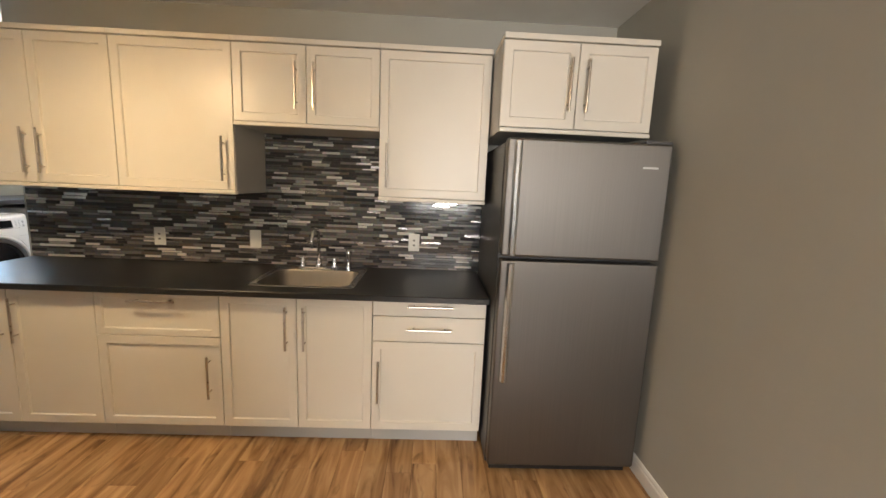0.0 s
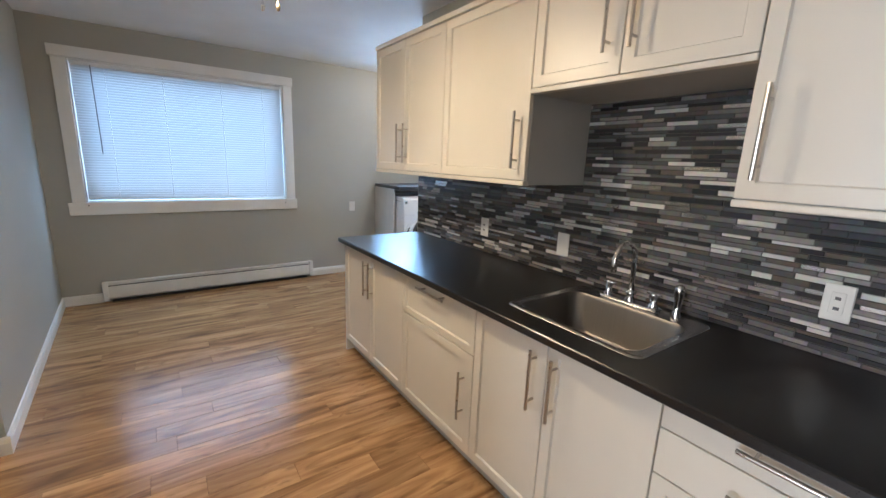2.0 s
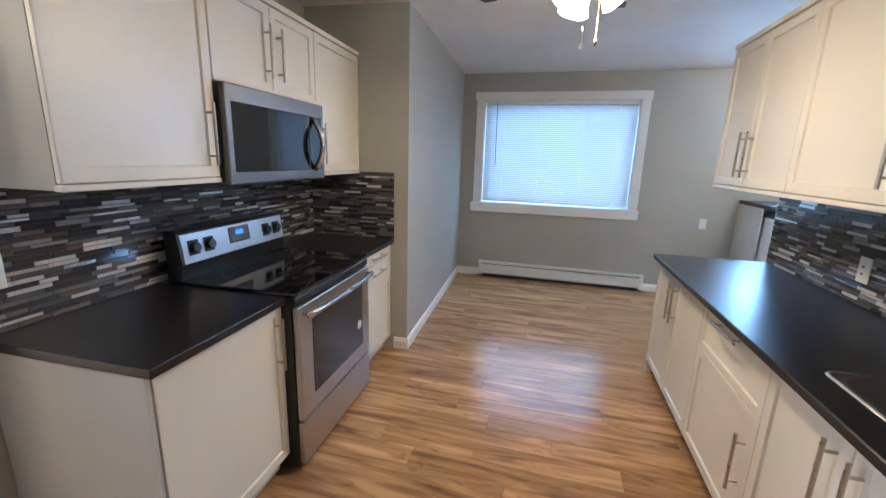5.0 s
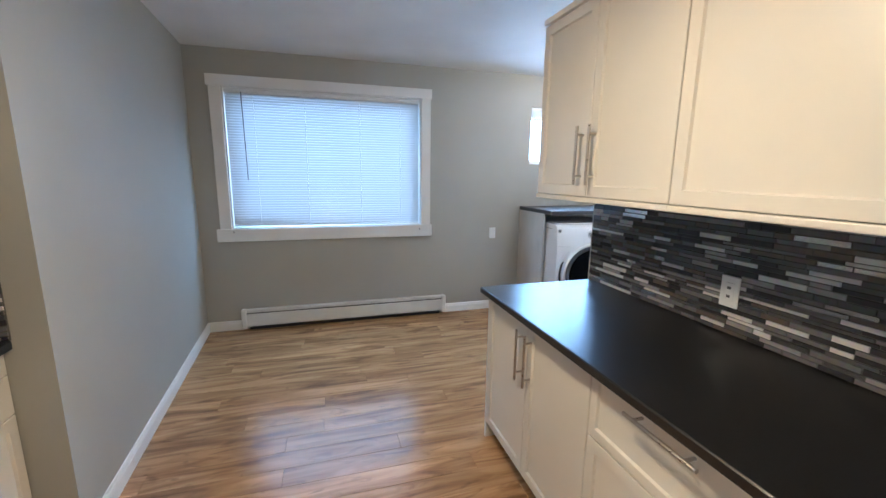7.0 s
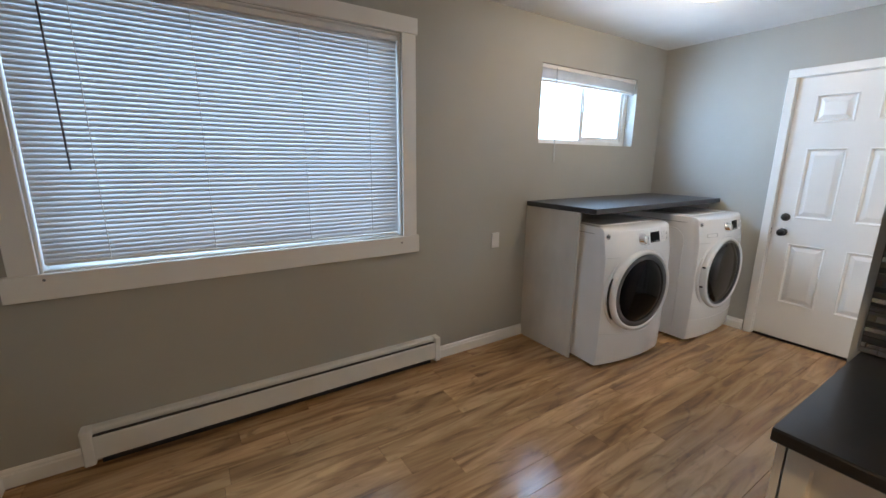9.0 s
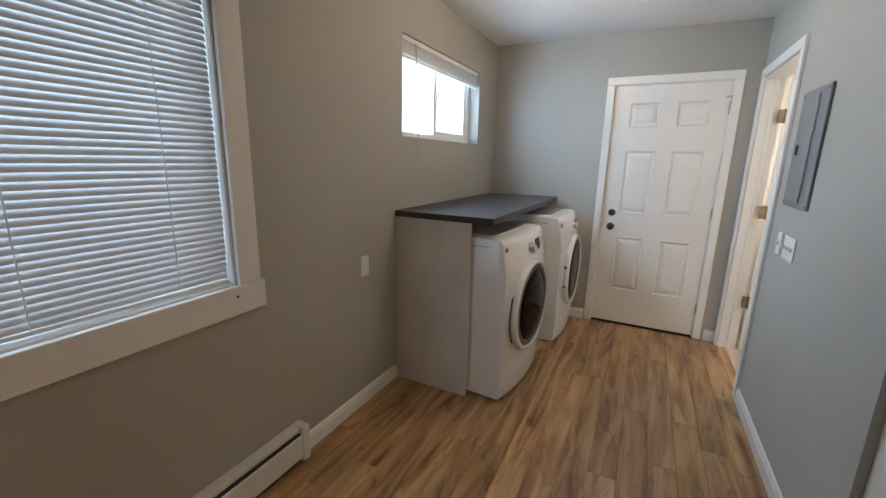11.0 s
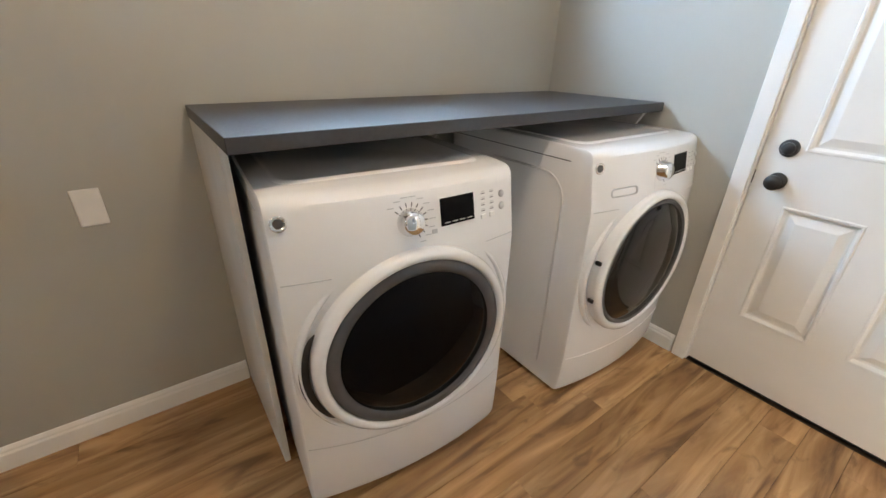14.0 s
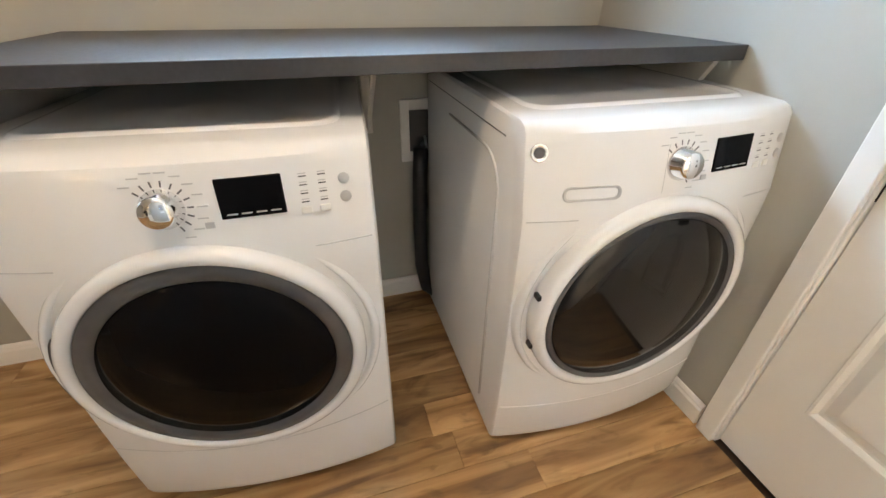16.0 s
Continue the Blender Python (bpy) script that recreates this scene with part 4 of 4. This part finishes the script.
# ---- baseboard heater ----
ht = thing("baseboard_heater", pose(XW + 0.0015, 2.735, 0, 0, 0, -90) @ pose(0, 0, 0, 0, 0, 0), "long white metal baseboard heater below the window", "heater")
HL = 1.955
bm = bmesh.new()
prof = [(0, 0.195), (0.040, 0.195), (0.046, 0.188), (0.046, 0.178), (0.040, 0.174), (0.040, 0.160), (0.060, 0.162), (0.066, 0.157), (0.066, 0.048), (0.05, 0.040), (0.045, 0.044), (0.045, 0.155), (0.03, 0.158), (0, 0.158)]
a = [bm.verts.new((0.03, y, z)) for y, z in prof]
b = [bm.verts.new((HL - 0.03, y, z)) for y, z in prof]
for i in range(len(prof)):
    j = (i + 1) % len(prof)
    bm.faces.new((a[i], a[j], b[j], b[i]))
part("cover", bm, HEATM, ht)
for x in (0, HL - 0.045):
    part("end_cap", boxed((x, 0, 0.02), (x + 0.045, 0.070, 0.20), 0.008, 3), HEATM, ht)
part("back_plate", boxed((0.03, 0, 0.02), (HL - 0.03, 0.006, 0.155)), HEATM, ht)
part("element", boxed((0.05, 0.010, 0.05), (HL - 0.05, 0.040, 0.10)), GREYP, ht)
# Black strip laid in the slot; the slot's shade is put into its colour.
part("slot_shade_strip", boxed((0.046, 0.0405, 0.1615), (HL - 0.046, 0.0595, 0.166)), BLACKP, ht)
# Full-length black strip on the floor, put in for the shaded gap below.
part("foot", boxed((0.06, 0.0, 0.0), (HL - 0.06, 0.03, 0.02)), BLACKP, ht)

# ---- laundry ----
sh = thing("laundry_shelf", pose(XW + 0.001, 3.578, 0), "charcoal laminate counter over washer and dryer", "shelf")
part("top", boxed((0, 0, 1.085), (0.642, 1.720, 1.121), 0.002), SHELF, sh)
part("side_panel", boxed((0, 0.002, 0), (0.508, 0.020, 1.084), 0.001), PANELW, sh, "pale melamine side panel")
bm = bmesh.new()
vs = [bm.verts.new(v) for v in ((0.05, 1.70, 1.084), (0.58, 1.70, 1.084), (0.53, 1.70, 1.0), (0.05, 1.70, 1.0), (0.05, 1.719, 1.084), (0.58, 1.719, 1.084), (0.53, 1.719, 1.0), (0.05, 1.719, 1.0))]
for f in ((0, 1, 2, 3), (4, 7, 6, 5), (0, 4, 5, 1), (1, 5, 6, 2), (2, 6, 7, 3), (3, 7, 4, 0)):
    bm.faces.new([vs[k] for k in f])
part("end_bracket", bm, PANELW, sh)
bm = boxed((0.0, 0.800, 0.78), (0.016, 0.830, 1.084), 0.002)
box(bm, (0.016, 0.800, 1.068), (0.36, 0.830, 1.084), 0.002)
rod(bm, (0.012, 0.815, 0.80), (0.30, 0.815, 1.07), 0.008, 8)
part("middle_bracket", bm, PANELW, sh, "white metal shelf bracket")

outlet(pose(XW + 0.001, 3.264, 0.838, 0, 0, 90), "blank white cover plate on the greige wall", False)
ep = thing("breaker_panel", pose(XL - 0.001, 4.20, 1.24, 0, 0, -90), "flat grey steel electrical breaker panel door on the wall", "electrical panel")
part("cover", boxed((0, -0.012, 0), (0.355, 0, 0.55), 0.003), PANELG, ep)
part("door", boxed((0.055, -0.017, 0.03), (0.24, -0.0125, 0.52), 0.002), PANELG, ep)
part("hinge_strip", boxed((0.2435, -0.018, 0.06), (0.2485, -0.0125, 0.49), 0.001), STEELB, ep)
part("latch", boxed((0.068, -0.024, 0.25), (0.092, -0.0175, 0.30), 0.003), BLACKP, ep)
for x, z in ((0.018, 0.02), (0.337, 0.02), (0.018, 0.53), (0.337, 0.53)):
    part("screw", lathe(bmesh.new(), [(0.007, 0), (0.006, 0.003), (0, 0.004)], pose(x, -0.012, z, 90), 10), STEELB, ep)


def switch_plate(m, w, toggles, label):
    o = thing("switch_plate", m, label, "light switch")
    part("plate", boxed((0, -0.006, 0), (w, 0, 0.115), 0.004, 2), WHITEP, o)
    for k in range(toggles):
        x = w * (k + 0.5) / toggles
        part("toggle", boxed((x - 0.005, -0.018, 0.05), (x + 0.005, -0.005, 0.068), 0.002), WHITEP, o)


switch_plate(pose(XL - 0.001, 4.185, 0.985, 0, 0, -90), 0.07, 1, "white single light switch plate")
switch_plate(pose(XL - 0.001, 4.065, 0.985, 0, 0, -90), 0.165, 3, "white three-toggle light switch plate")


def machine(m, label, kind):
    """A front loader; local x across the front from 0 to w, front at y about 0 looking to -y."""
    w, d = 0.698, 0.75
    ob = thing(kind, m, label, kind.replace("_", " "), "laundry pair")
    prof = [(0.014, 0.02), (0.006, 0.05), (0.0, 0.20), (0.0, 0.45), (0.0, 0.74), (0.002, 0.80), (0.006, 0.82), (0.030, 0.958), (0.033, 0.976), (0.042, 0.989), (0.060, 0.997), (0.14, 1.0), (0.30, 1.002), (0.70, 1.0), (0.742, 0.99), (0.75, 0.97)]

    def bow(x, z):
        return 0.0 if z > 0.999 else -0.040 * (1 - (2 * x / w - 1) ** 2) * (1.0 if z < 0.97 else max(0, (1.0 - z) / 0.03))

    cols = [w * (0.5 - 0.5 * math.cos(math.pi * k / 18)) for k in range(19)]
    bm = bmesh.new()
    grid = [[bm.verts.new((x, y + bow(x, z) + (0.010 if i in (0, 18) and z < 0.999 else 0.002 if i in (1, 17) and z < 0.999 else 0), z - (0.006 if i in (0, 18) and z > 0.97 else 0))) for y, z in prof] for i, x in enumerate(cols)]
    for a, b in zip(grid, grid[1:]):
        for j in range(len(prof) - 1):
            bm.faces.new((a[j], b[j], b[j + 1], a[j + 1]))
    for edge in (grid[0], grid[-1]):
        x = edge[0].co.x
        base = bm.verts.new((x, d, 0.02))
        bm.faces.new(edge + [base])
    body = part("body", bm, ENAMEL, ob, smooth=True)
    body.data.set_sharp_from_angle(angle=radians(32))
    part("back", boxed((0.004, d - 0.02, 0.02), (w - 0.004, d, 0.965)), GREYP, ob)
    for x in (0.06, w - 0.06):
        for y in (0.08, d - 0.07):
            part("foot", lathe(bmesh.new(), [(0, 0), (0.022, 0), (0.02, 0.01), (0.012, 0.03), (0, 0.03)], pose(x, y, 0), 12), BLACKP, ob)
    # seams on the front
    for z, dip in ((0.800, 0.0), (0.265, 0.035) if kind == "clothes_dryer" else (0.185, 0.012)):
        pts = []
        for k in range(25):
            x = 0.012 + (w - 0.024) * k / 24
            zz = z - dip * (1 - (2 * x / w - 1) ** 2)
            if z > 0.7 and abs(x - w / 2) < 0.20:
                pts.append(None)
                continue
            y0 = np.interp(zz, [p[1] for p in prof[:9]], [p[0] for p in prof[:9]])
            pts.append((x, y0 + bow(x, zz) + 0.0005, zz))
        run = []
        for p in pts + [None]:
            if p is None:
                if len(run) > 1:
                    part("seam", tube(bmesh.new(), run, 0.0016 if z > 0.2 else 0.003, 6), SILVERP if z > 0.2 else ENAMEL, ob)
                run = []
            else:
                run.append(p)
    # door
    cx, cz = w / 2 - 0.003, 0.541
    glass_r = 0.228 if kind == "clothes_dryer" else 0.247
    R = pose(cx, -0.030, cz, 90) @ Matrix.Diagonal((1.03, 1.0, 1, 1))
    part("door_collar", lathe(bmesh.new(), [(0.330, -0.040), (0.326, -0.014), (0.318, -0.006), (0.311, -0.009), (0.304, -0.030), (0.296, -0.034)], R, 72), ENAMEL, ob, smooth=True)
    dr = part("door", lathe(bmesh.new(), [(0.292, -0.03), (0.294, 0.010), (0.290, 0.024), (0.280, 0.031), (0.268, 0.031), (0.262, 0.022), (0.258, -0.01)], R, 72), ENAMEL, ob, smooth=True)
    part("bezel", lathe(bmesh.new(), [(0.2615, 0.020), (0.258, 0.027), (glass_r + 0.004, 0.027), (glass_r - 0.002, 0.021)], R, 72), GREYP, dr, "grey inner door ring", smooth=True)
    part("window", lathe(bmesh.new(), [(glass_r, 0.019), (glass_r - 0.004, 0.025), (0.17, 0.036), (0.09, 0.043), (0, 0.045)], R, 72), DARKG if kind == "clothes_dryer" else SMOKEG, dr, "dark smoked door glass", smooth=True)
    if kind == "clothes_dryer":
        # black crescent strip on the collar; shade of the grip recess as colour
        bm = bmesh.new()
        strip = []
        for k in range(21):
            a = radians(156 + 62 * k / 20)
            f = math.sin(math.pi * k / 20) ** 0.55
            row = []
            for s in np.linspace(0, 1, 12):
                q = 0.297 + 0.026 * s * f
                row.append(bm.verts.new(R @ Vector((q * math.cos(a), q * math.sin(a), -0.003 - 0.006 * s))))
            strip.append(row)
        for p, q in zip(strip, strip[1:]):
            for k in range(11):
                bm.faces.new((p[k], p[k + 1], q[k + 1], q[k]))
        part("grip_shade", bm, BLACKP, dr, "black crescent standing for the shaded recess of the door grip")
    else:
        for a in (165, 195):
            p = R @ Vector((0.296 * math.cos(radians(a)), 0.296 * math.sin(radians(a)), 0.012))
            part("hinge", boxed((p.x - 0.006, p.y - 0.002, p.z - 0.007), (p.x + 0.004, p.y + 0.02, p.z + 0.007), 0.002), BLACKP, dr)
    # controls on the leaning panel
    tilt = math.degrees(math.atan2(0.024, 0.135))

    def panel_pose(x, z):
        y0 = np.interp(z, [p[1] for p in prof[:9]], [p[0] for p in prof[:9]])
        slope = math.degrees(math.atan(0.16 * (2 * x / w - 1) / w))
        return pose(x, y0 + bow(x, z) + 0.001, z, 0, 0, slope) @ pose(0, 0, 0, -tilt)

    def piece(name, x, z, bm, mat, label=""):
        o = part(name, bm, mat, ob, label, smooth=name in ("knob", "badge", "button_round"))
        o.matrix_basis = panel_pose(x, z)
        return o
    piece("badge", 0.032, 0.942, lathe(bmesh.new(), [(0, 0.004), (0.014, 0.004), (0.017, 0.006), (0.019, 0.003), (0.019, -0.004)], pose(0, 0, 0, 90), 24), CHROME, "round chrome badge")
    piece("badge_face", 0.032, 0.942, lathe(bmesh.new(), [(0, 0.0055), (0.011, 0.0052), (0.0115, 0.003)], pose(0, 0, 0, 90), 20), GREYP)
    kx = 0.333 if kind == "clothes_dryer" else 0.352
    piece("knob", kx, 0.904, lathe(bmesh.new(), [(0.036, -0.004), (0.036, 0.006), (0.031, 0.012), (0.029, 0.028), (0.025, 0.034), (0, 0.035)], pose(0, 0, 0, 90), 36), CHROME, "chrome cycle knob")
    for k in range(11):
        a = radians(-70 + 200 * k / 10 + 10)
        c, s = math.cos(a), math.sin(a)
        o = piece("tick", kx, 0.904, boxed((0.039, -0.0012, -0.0014), (0.050, 0.001, 0.0014)), INK)
        o.matrix_basis = o.matrix_basis @ Matrix.Rotation(-a, 4, "Y")
        if k % 2 == 0 or k < 10:
            piece("print", kx, 0.904, boxed((0.064 * c - 0.009, -0.0008, 0.064 * s - 0.0012), (0.064 * c + 0.009, 0.001, 0.064 * s + 0.0012)), SILVERP)
    piece("display", kx + 0.145, 0.912, boxed((-0.056, -0.003, -0.037), (0.056, 0.004, 0.037), 0.002), DARKG, "black glass display")
    for k in range(4):
        piece("print", kx + 0.145, 0.912, boxed((-0.046 + k * 0.025, -0.0038, -0.030), (-0.028 + k * 0.025, -0.0029, -0.0275)), SILVERP)
    piece("button", kx + 0.068, 0.868, boxed((-0.008, -0.003, -0.006), (0.008, 0.002, 0.006), 0.001), SILVERP)
    for c in range(2):
        for r in range(4):
            piece("indicator", kx + 0.236 + 0.034 * c, 0.938 - 0.016 * r, boxed((-0.007, -0.0012, -0.0012), (0.007, 0.001, 0.0012)), INK)
            piece("print", kx + 0.236 + 0.034 * c, 0.943 - 0.016 * r, boxed((-0.007, -0.001, -0.001), (0.007, 0.001, 0.001)), SILVERP)
        piece("button", kx + 0.236 + 0.034 * c, 0.874, boxed((-0.010, -0.004, -0.007), (0.010, 0.002, 0.007), 0.002), WHITEP)
    for z in (0.925, 0.890):
        piece("button_round", kx + 0.310, z, lathe(bmesh.new(), [(0.011, -0.003), (0.011, 0.003), (0.009, 0.005), (0, 0.005)], pose(0, 0, 0, 90), 18), SILVERP)
    if kind == "washing_machine":
        grip = bmesh.new()
        loft(grip, [[(x, y, z) for x, z, y in rounded(0, 0, hx, hz, hz - 0.001, y)] for hx, hz, y in
                    ((0.066, 0.017, 0.001), (0.064, 0.015, -0.003), (0.060, 0.012, -0.002), (0.057, 0.010, 0.0005))])
        piece("drawer_grip", 0.150, 0.856, grip, SILVERP, "recessed detergent drawer grip")
        pts = [(-0.001, 0.12, 0.1), (-0.001, 0.12, 0.80)] + [(-0.001, 0.22 - 0.10 * math.cos(radians(a)), 0.80 + 0.10 * math.sin(radians(a))) for a in range(15, 91, 15)] + [(-0.001, 0.5, 0.90)]
        part("side_rib", tube(bmesh.new(), pts, 0.004, 6), ENAMEL, ob, smooth=True)
    if kind == "washing_machine":
        for x, z in ((0.315, 0.92), (0.315, 0.87)):
            piece("seam", x, z, boxed((-0.0008, -0.0008, -0.027), (0.0008, 0.001, 0.027)), SILVERP)
    rim = bmesh.new()
    loft(rim, [rounded(w / 2, 0.40, w / 2 - 0.05 - d, 0.29 - d, 0.05, z) for d, z in ((0.0, 0.999), (0.006, 1.005), (0.016, 1.005), (0.024, 1.0025))])
    part("top_panel", rim, ENAMEL, ob, smooth=True)
    part("top_seam", boxed((-0.0008, 0.11, 0.950), (w + 0.0008, 0.74, 0.953)), GREYP, ob)
    return ob


machine(pose(-3.722, 3.606, 0, 0, 0, 85.5), "white front-loading clothes dryer with a dark round door", "clothes_dryer")
machine(pose(-3.604, 4.597, 0, 0, 0, 89.5) @ Matrix.Scale(1.018, 4), "white front-loading washing machine with a dark round door", "washing_machine")

# water box and hoses on the wall between the machines
wb = thing("washer_outlet_box", pose(XW + 0.001, 4.512, 0.656, 0, 0, 90), "white recessed water outlet box behind the machines", "outlet box")
for lo, hi in (((0, -0.012, 0), (0.034, 0, 0.235)), ((0.19, -0.012, 0), (0.224, 0, 0.235)), ((0.034, -0.012, 0), (0.19, 0, 0.038)), ((0.034, -0.012, 0.197), (0.19, 0, 0.235))):
    part("flange", boxed(lo, hi, 0.002), WHITEP, wb)
# Flat dark grey plate; shade of the box's hollow is put into its colour.
part("recess", boxed((0.034, -0.003, 0.038), (0.19, 0, 0.197)), GREYP, wb)
part("valve", rod(bmesh.new(), (0.09, -0.03, 0.06), (0.09, 0, 0.06), 0.014, 10), GREYP, wb)
hose = part("drain_hose", tube(bmesh.new(), [(XW + 0.05, 4.58, 0.72), (XW + 0.06, 4.572, 0.62), (XW + 0.06, 4.568, 0.4), (XW + 0.06, 4.572, 0.18), (XW + 0.075, 4.59, 0.07), (XW + 0.11, 4.65, 0.035)], 0.03, 12), RUBBER, None, smooth=True)
tagged(hose, "black rubber drain hose hanging behind the washer", "hose")
cord = part("power_cord", tube(bmesh.new(), [(XW + 0.03, 4.60, 0.76), (XW + 0.09, 4.615, 0.62), (XW + 0.08, 4.63, 0.45), (XW + 0.07, 4.65, 0.3)], 0.005, 8), SILVERP, None, smooth=True)
tagged(cord, "thin pale cord hanging behind the washer", "cord")


# ---- small pieces: mosaic backsplash and floor planks ----
def backsplash(name, m, areas, near, label):
    """Strip mosaic on a grout bed; local x along the wall, face to -y. areas: (x0, x1, z0, z1). near: the stretch of x whose strips are single."""
    rng = random.Random(7)
    base = tagged(new(name), label, kind="structure")
    base.matrix_basis = m
    bm = bmesh.new()
    for x0, x1, z0, z1 in areas:
        box(bm, (x0, -0.0065, z0), (x1, -0.0005, z1))
    part("grout_bed", bm, GROUT, base)
    cache, count, verts, faces = {}, 0, [], []
    for x0, x1, z0, z1 in areas:
        z = z0 + 0.0015
        while z < z1 - 0.008:
            h = rng.choice((0.0165, 0.0165, 0.0165, 0.0125, 0.0205))
            h = min(h, z1 - z - 0.001)
            x = x0 - rng.uniform(0, 0.08)
            while x < x1:
                ln = rng.choice((0.06, 0.09, 0.10, 0.115, 0.13, 0.15))
                a, b = max(x, x0) + 0.0008, min(x + ln, x1) - 0.0008
                if b - a > 0.006:
                    dep = rng.choice((-0.0105, -0.0105, -0.0115, -0.0095))
                    e = 0.0012
                    k = (round((b - a) * 1000), round(h * 10000), dep)
                    pts = [(0, -0.006, 0), (k[0] / 1000, -0.006, 0), (k[0] / 1000, -0.006, h - 0.0015), (0, -0.006, h - 0.0015),
                           (e, dep, e), (k[0] / 1000 - e, dep, e), (k[0] / 1000 - e, dep, h - 0.0015 - e), (e, dep, h - 0.0015 - e)]
                    fs = [(4, 5, 6, 7), (0, 1, 5, 4), (1, 2, 6, 5), (2, 3, 7, 6), (3, 0, 4, 7)]
                    if near[0] < a < near[1] and near[2] < z < near[3] and count < 300:
                        if k not in cache:
                            me = bpy.data.meshes.new("mosaic_strip")
                            me.from_pydata(pts, [], fs)
                            me.materials.append(MOS_P)
                            cache[k] = me
                        o = new("mosaic_strip", cache[k])
                        o.parent = base
                        o.location = (a, 0, z)
                        count += 1
                    else:
                        n = len(verts)
                        verts += [(p[0] + a, p[1], p[2] + z) for p in pts]
                        faces += [tuple(i + n for i in f) for f in fs]
                x += ln
            z += h
    me = bpy.data.meshes.new("mosaic_field")
    me.from_pydata(verts, [], faces)
    me.materials.append(MOS_S)
    o = new("mosaic_field", me)
    o.parent = base
    tagged(o, kind="stuff")
    return base


backsplash("backsplash_north", pose(0, YN, 0), [(-2.40, 0.53, ZC + 0.001, ZU + 0.004), (-0.89, -0.117, ZU + 0.004, 1.72)], (-2.1, 0.4, ZC, 1.12), "grey and silver glass strip mosaic backsplash")
backsplash("backsplash_south", SOUTH @ pose(0, -0.655, 0, 0, 0, 180), [(0.0, 1.965, ZC + 0.001, ZU + 0.012)], (0.0, 0.8, ZC, ZU), "grey and silver strip mosaic behind the range")
backsplash("backsplash_wing", WING @ pose(0, -0.75, 0, 0, 0, 90), [(0.0, 0.645, ZC + 0.001, ZU + 0.012)], (0.3, 0.645, ZC, ZU), "dark strip mosaic on the wing wall")

floor_ob = bpy.data.objects["floor"]
PWD, PLN = 0.127, 1.215
cut = {}
rng = random.Random(3)
x = XW
while x < XE:
    wdt = min(PWD, XE - x)
    y = -4.0 - rng.uniform(0, PLN)
    while y < YL:
        a, b = max(y, -4.0), min(y + PLN, YL + 0.0)
        # no boards under the bathroom
        pieces = [(wdt, a, b)]
        if x + wdt > XL:
            pieces = [(wdt, a, min(b, YN + 0.005))] + ([(XL + 0.02 - x, max(a, YN + 0.005), b)] if XL + 0.02 - x > 0.01 else [])
        for w_, a_, b_ in pieces:
            l_ = b_ - a_
            if l_ < 0.01:
                continue
            key = (round(w_, 3), round(l_, 3))
            if key not in cut:
                g, e = 0.0004, 0.0012
                me = bpy.data.meshes.new("plank")
                p = [(g, g, -0.008), (w_ - g, g, -0.008), (w_ - g, l_ - g, -0.008), (g, l_ - g, -0.008)]
                p += [(q[0], q[1], -0.0012) for q in p] + [(e, e, 0), (w_ - e, e, 0), (w_ - e, l_ - e, 0), (e, l_ - e, 0)]
                me.from_pydata(p, [], [(8, 9, 10, 11)] + [(r + k, r + (k + 1) % 4, r + 4 + (k + 1) % 4, r + 4 + k) for r in (0, 4) for k in range(4)])
                me.materials.append(WOOD)
                cut[key] = me
            o = new("plank", cut[key])
            o.parent = floor_ob
            o.location = (x, a_, 0)
        y += PLN
    x += PWD
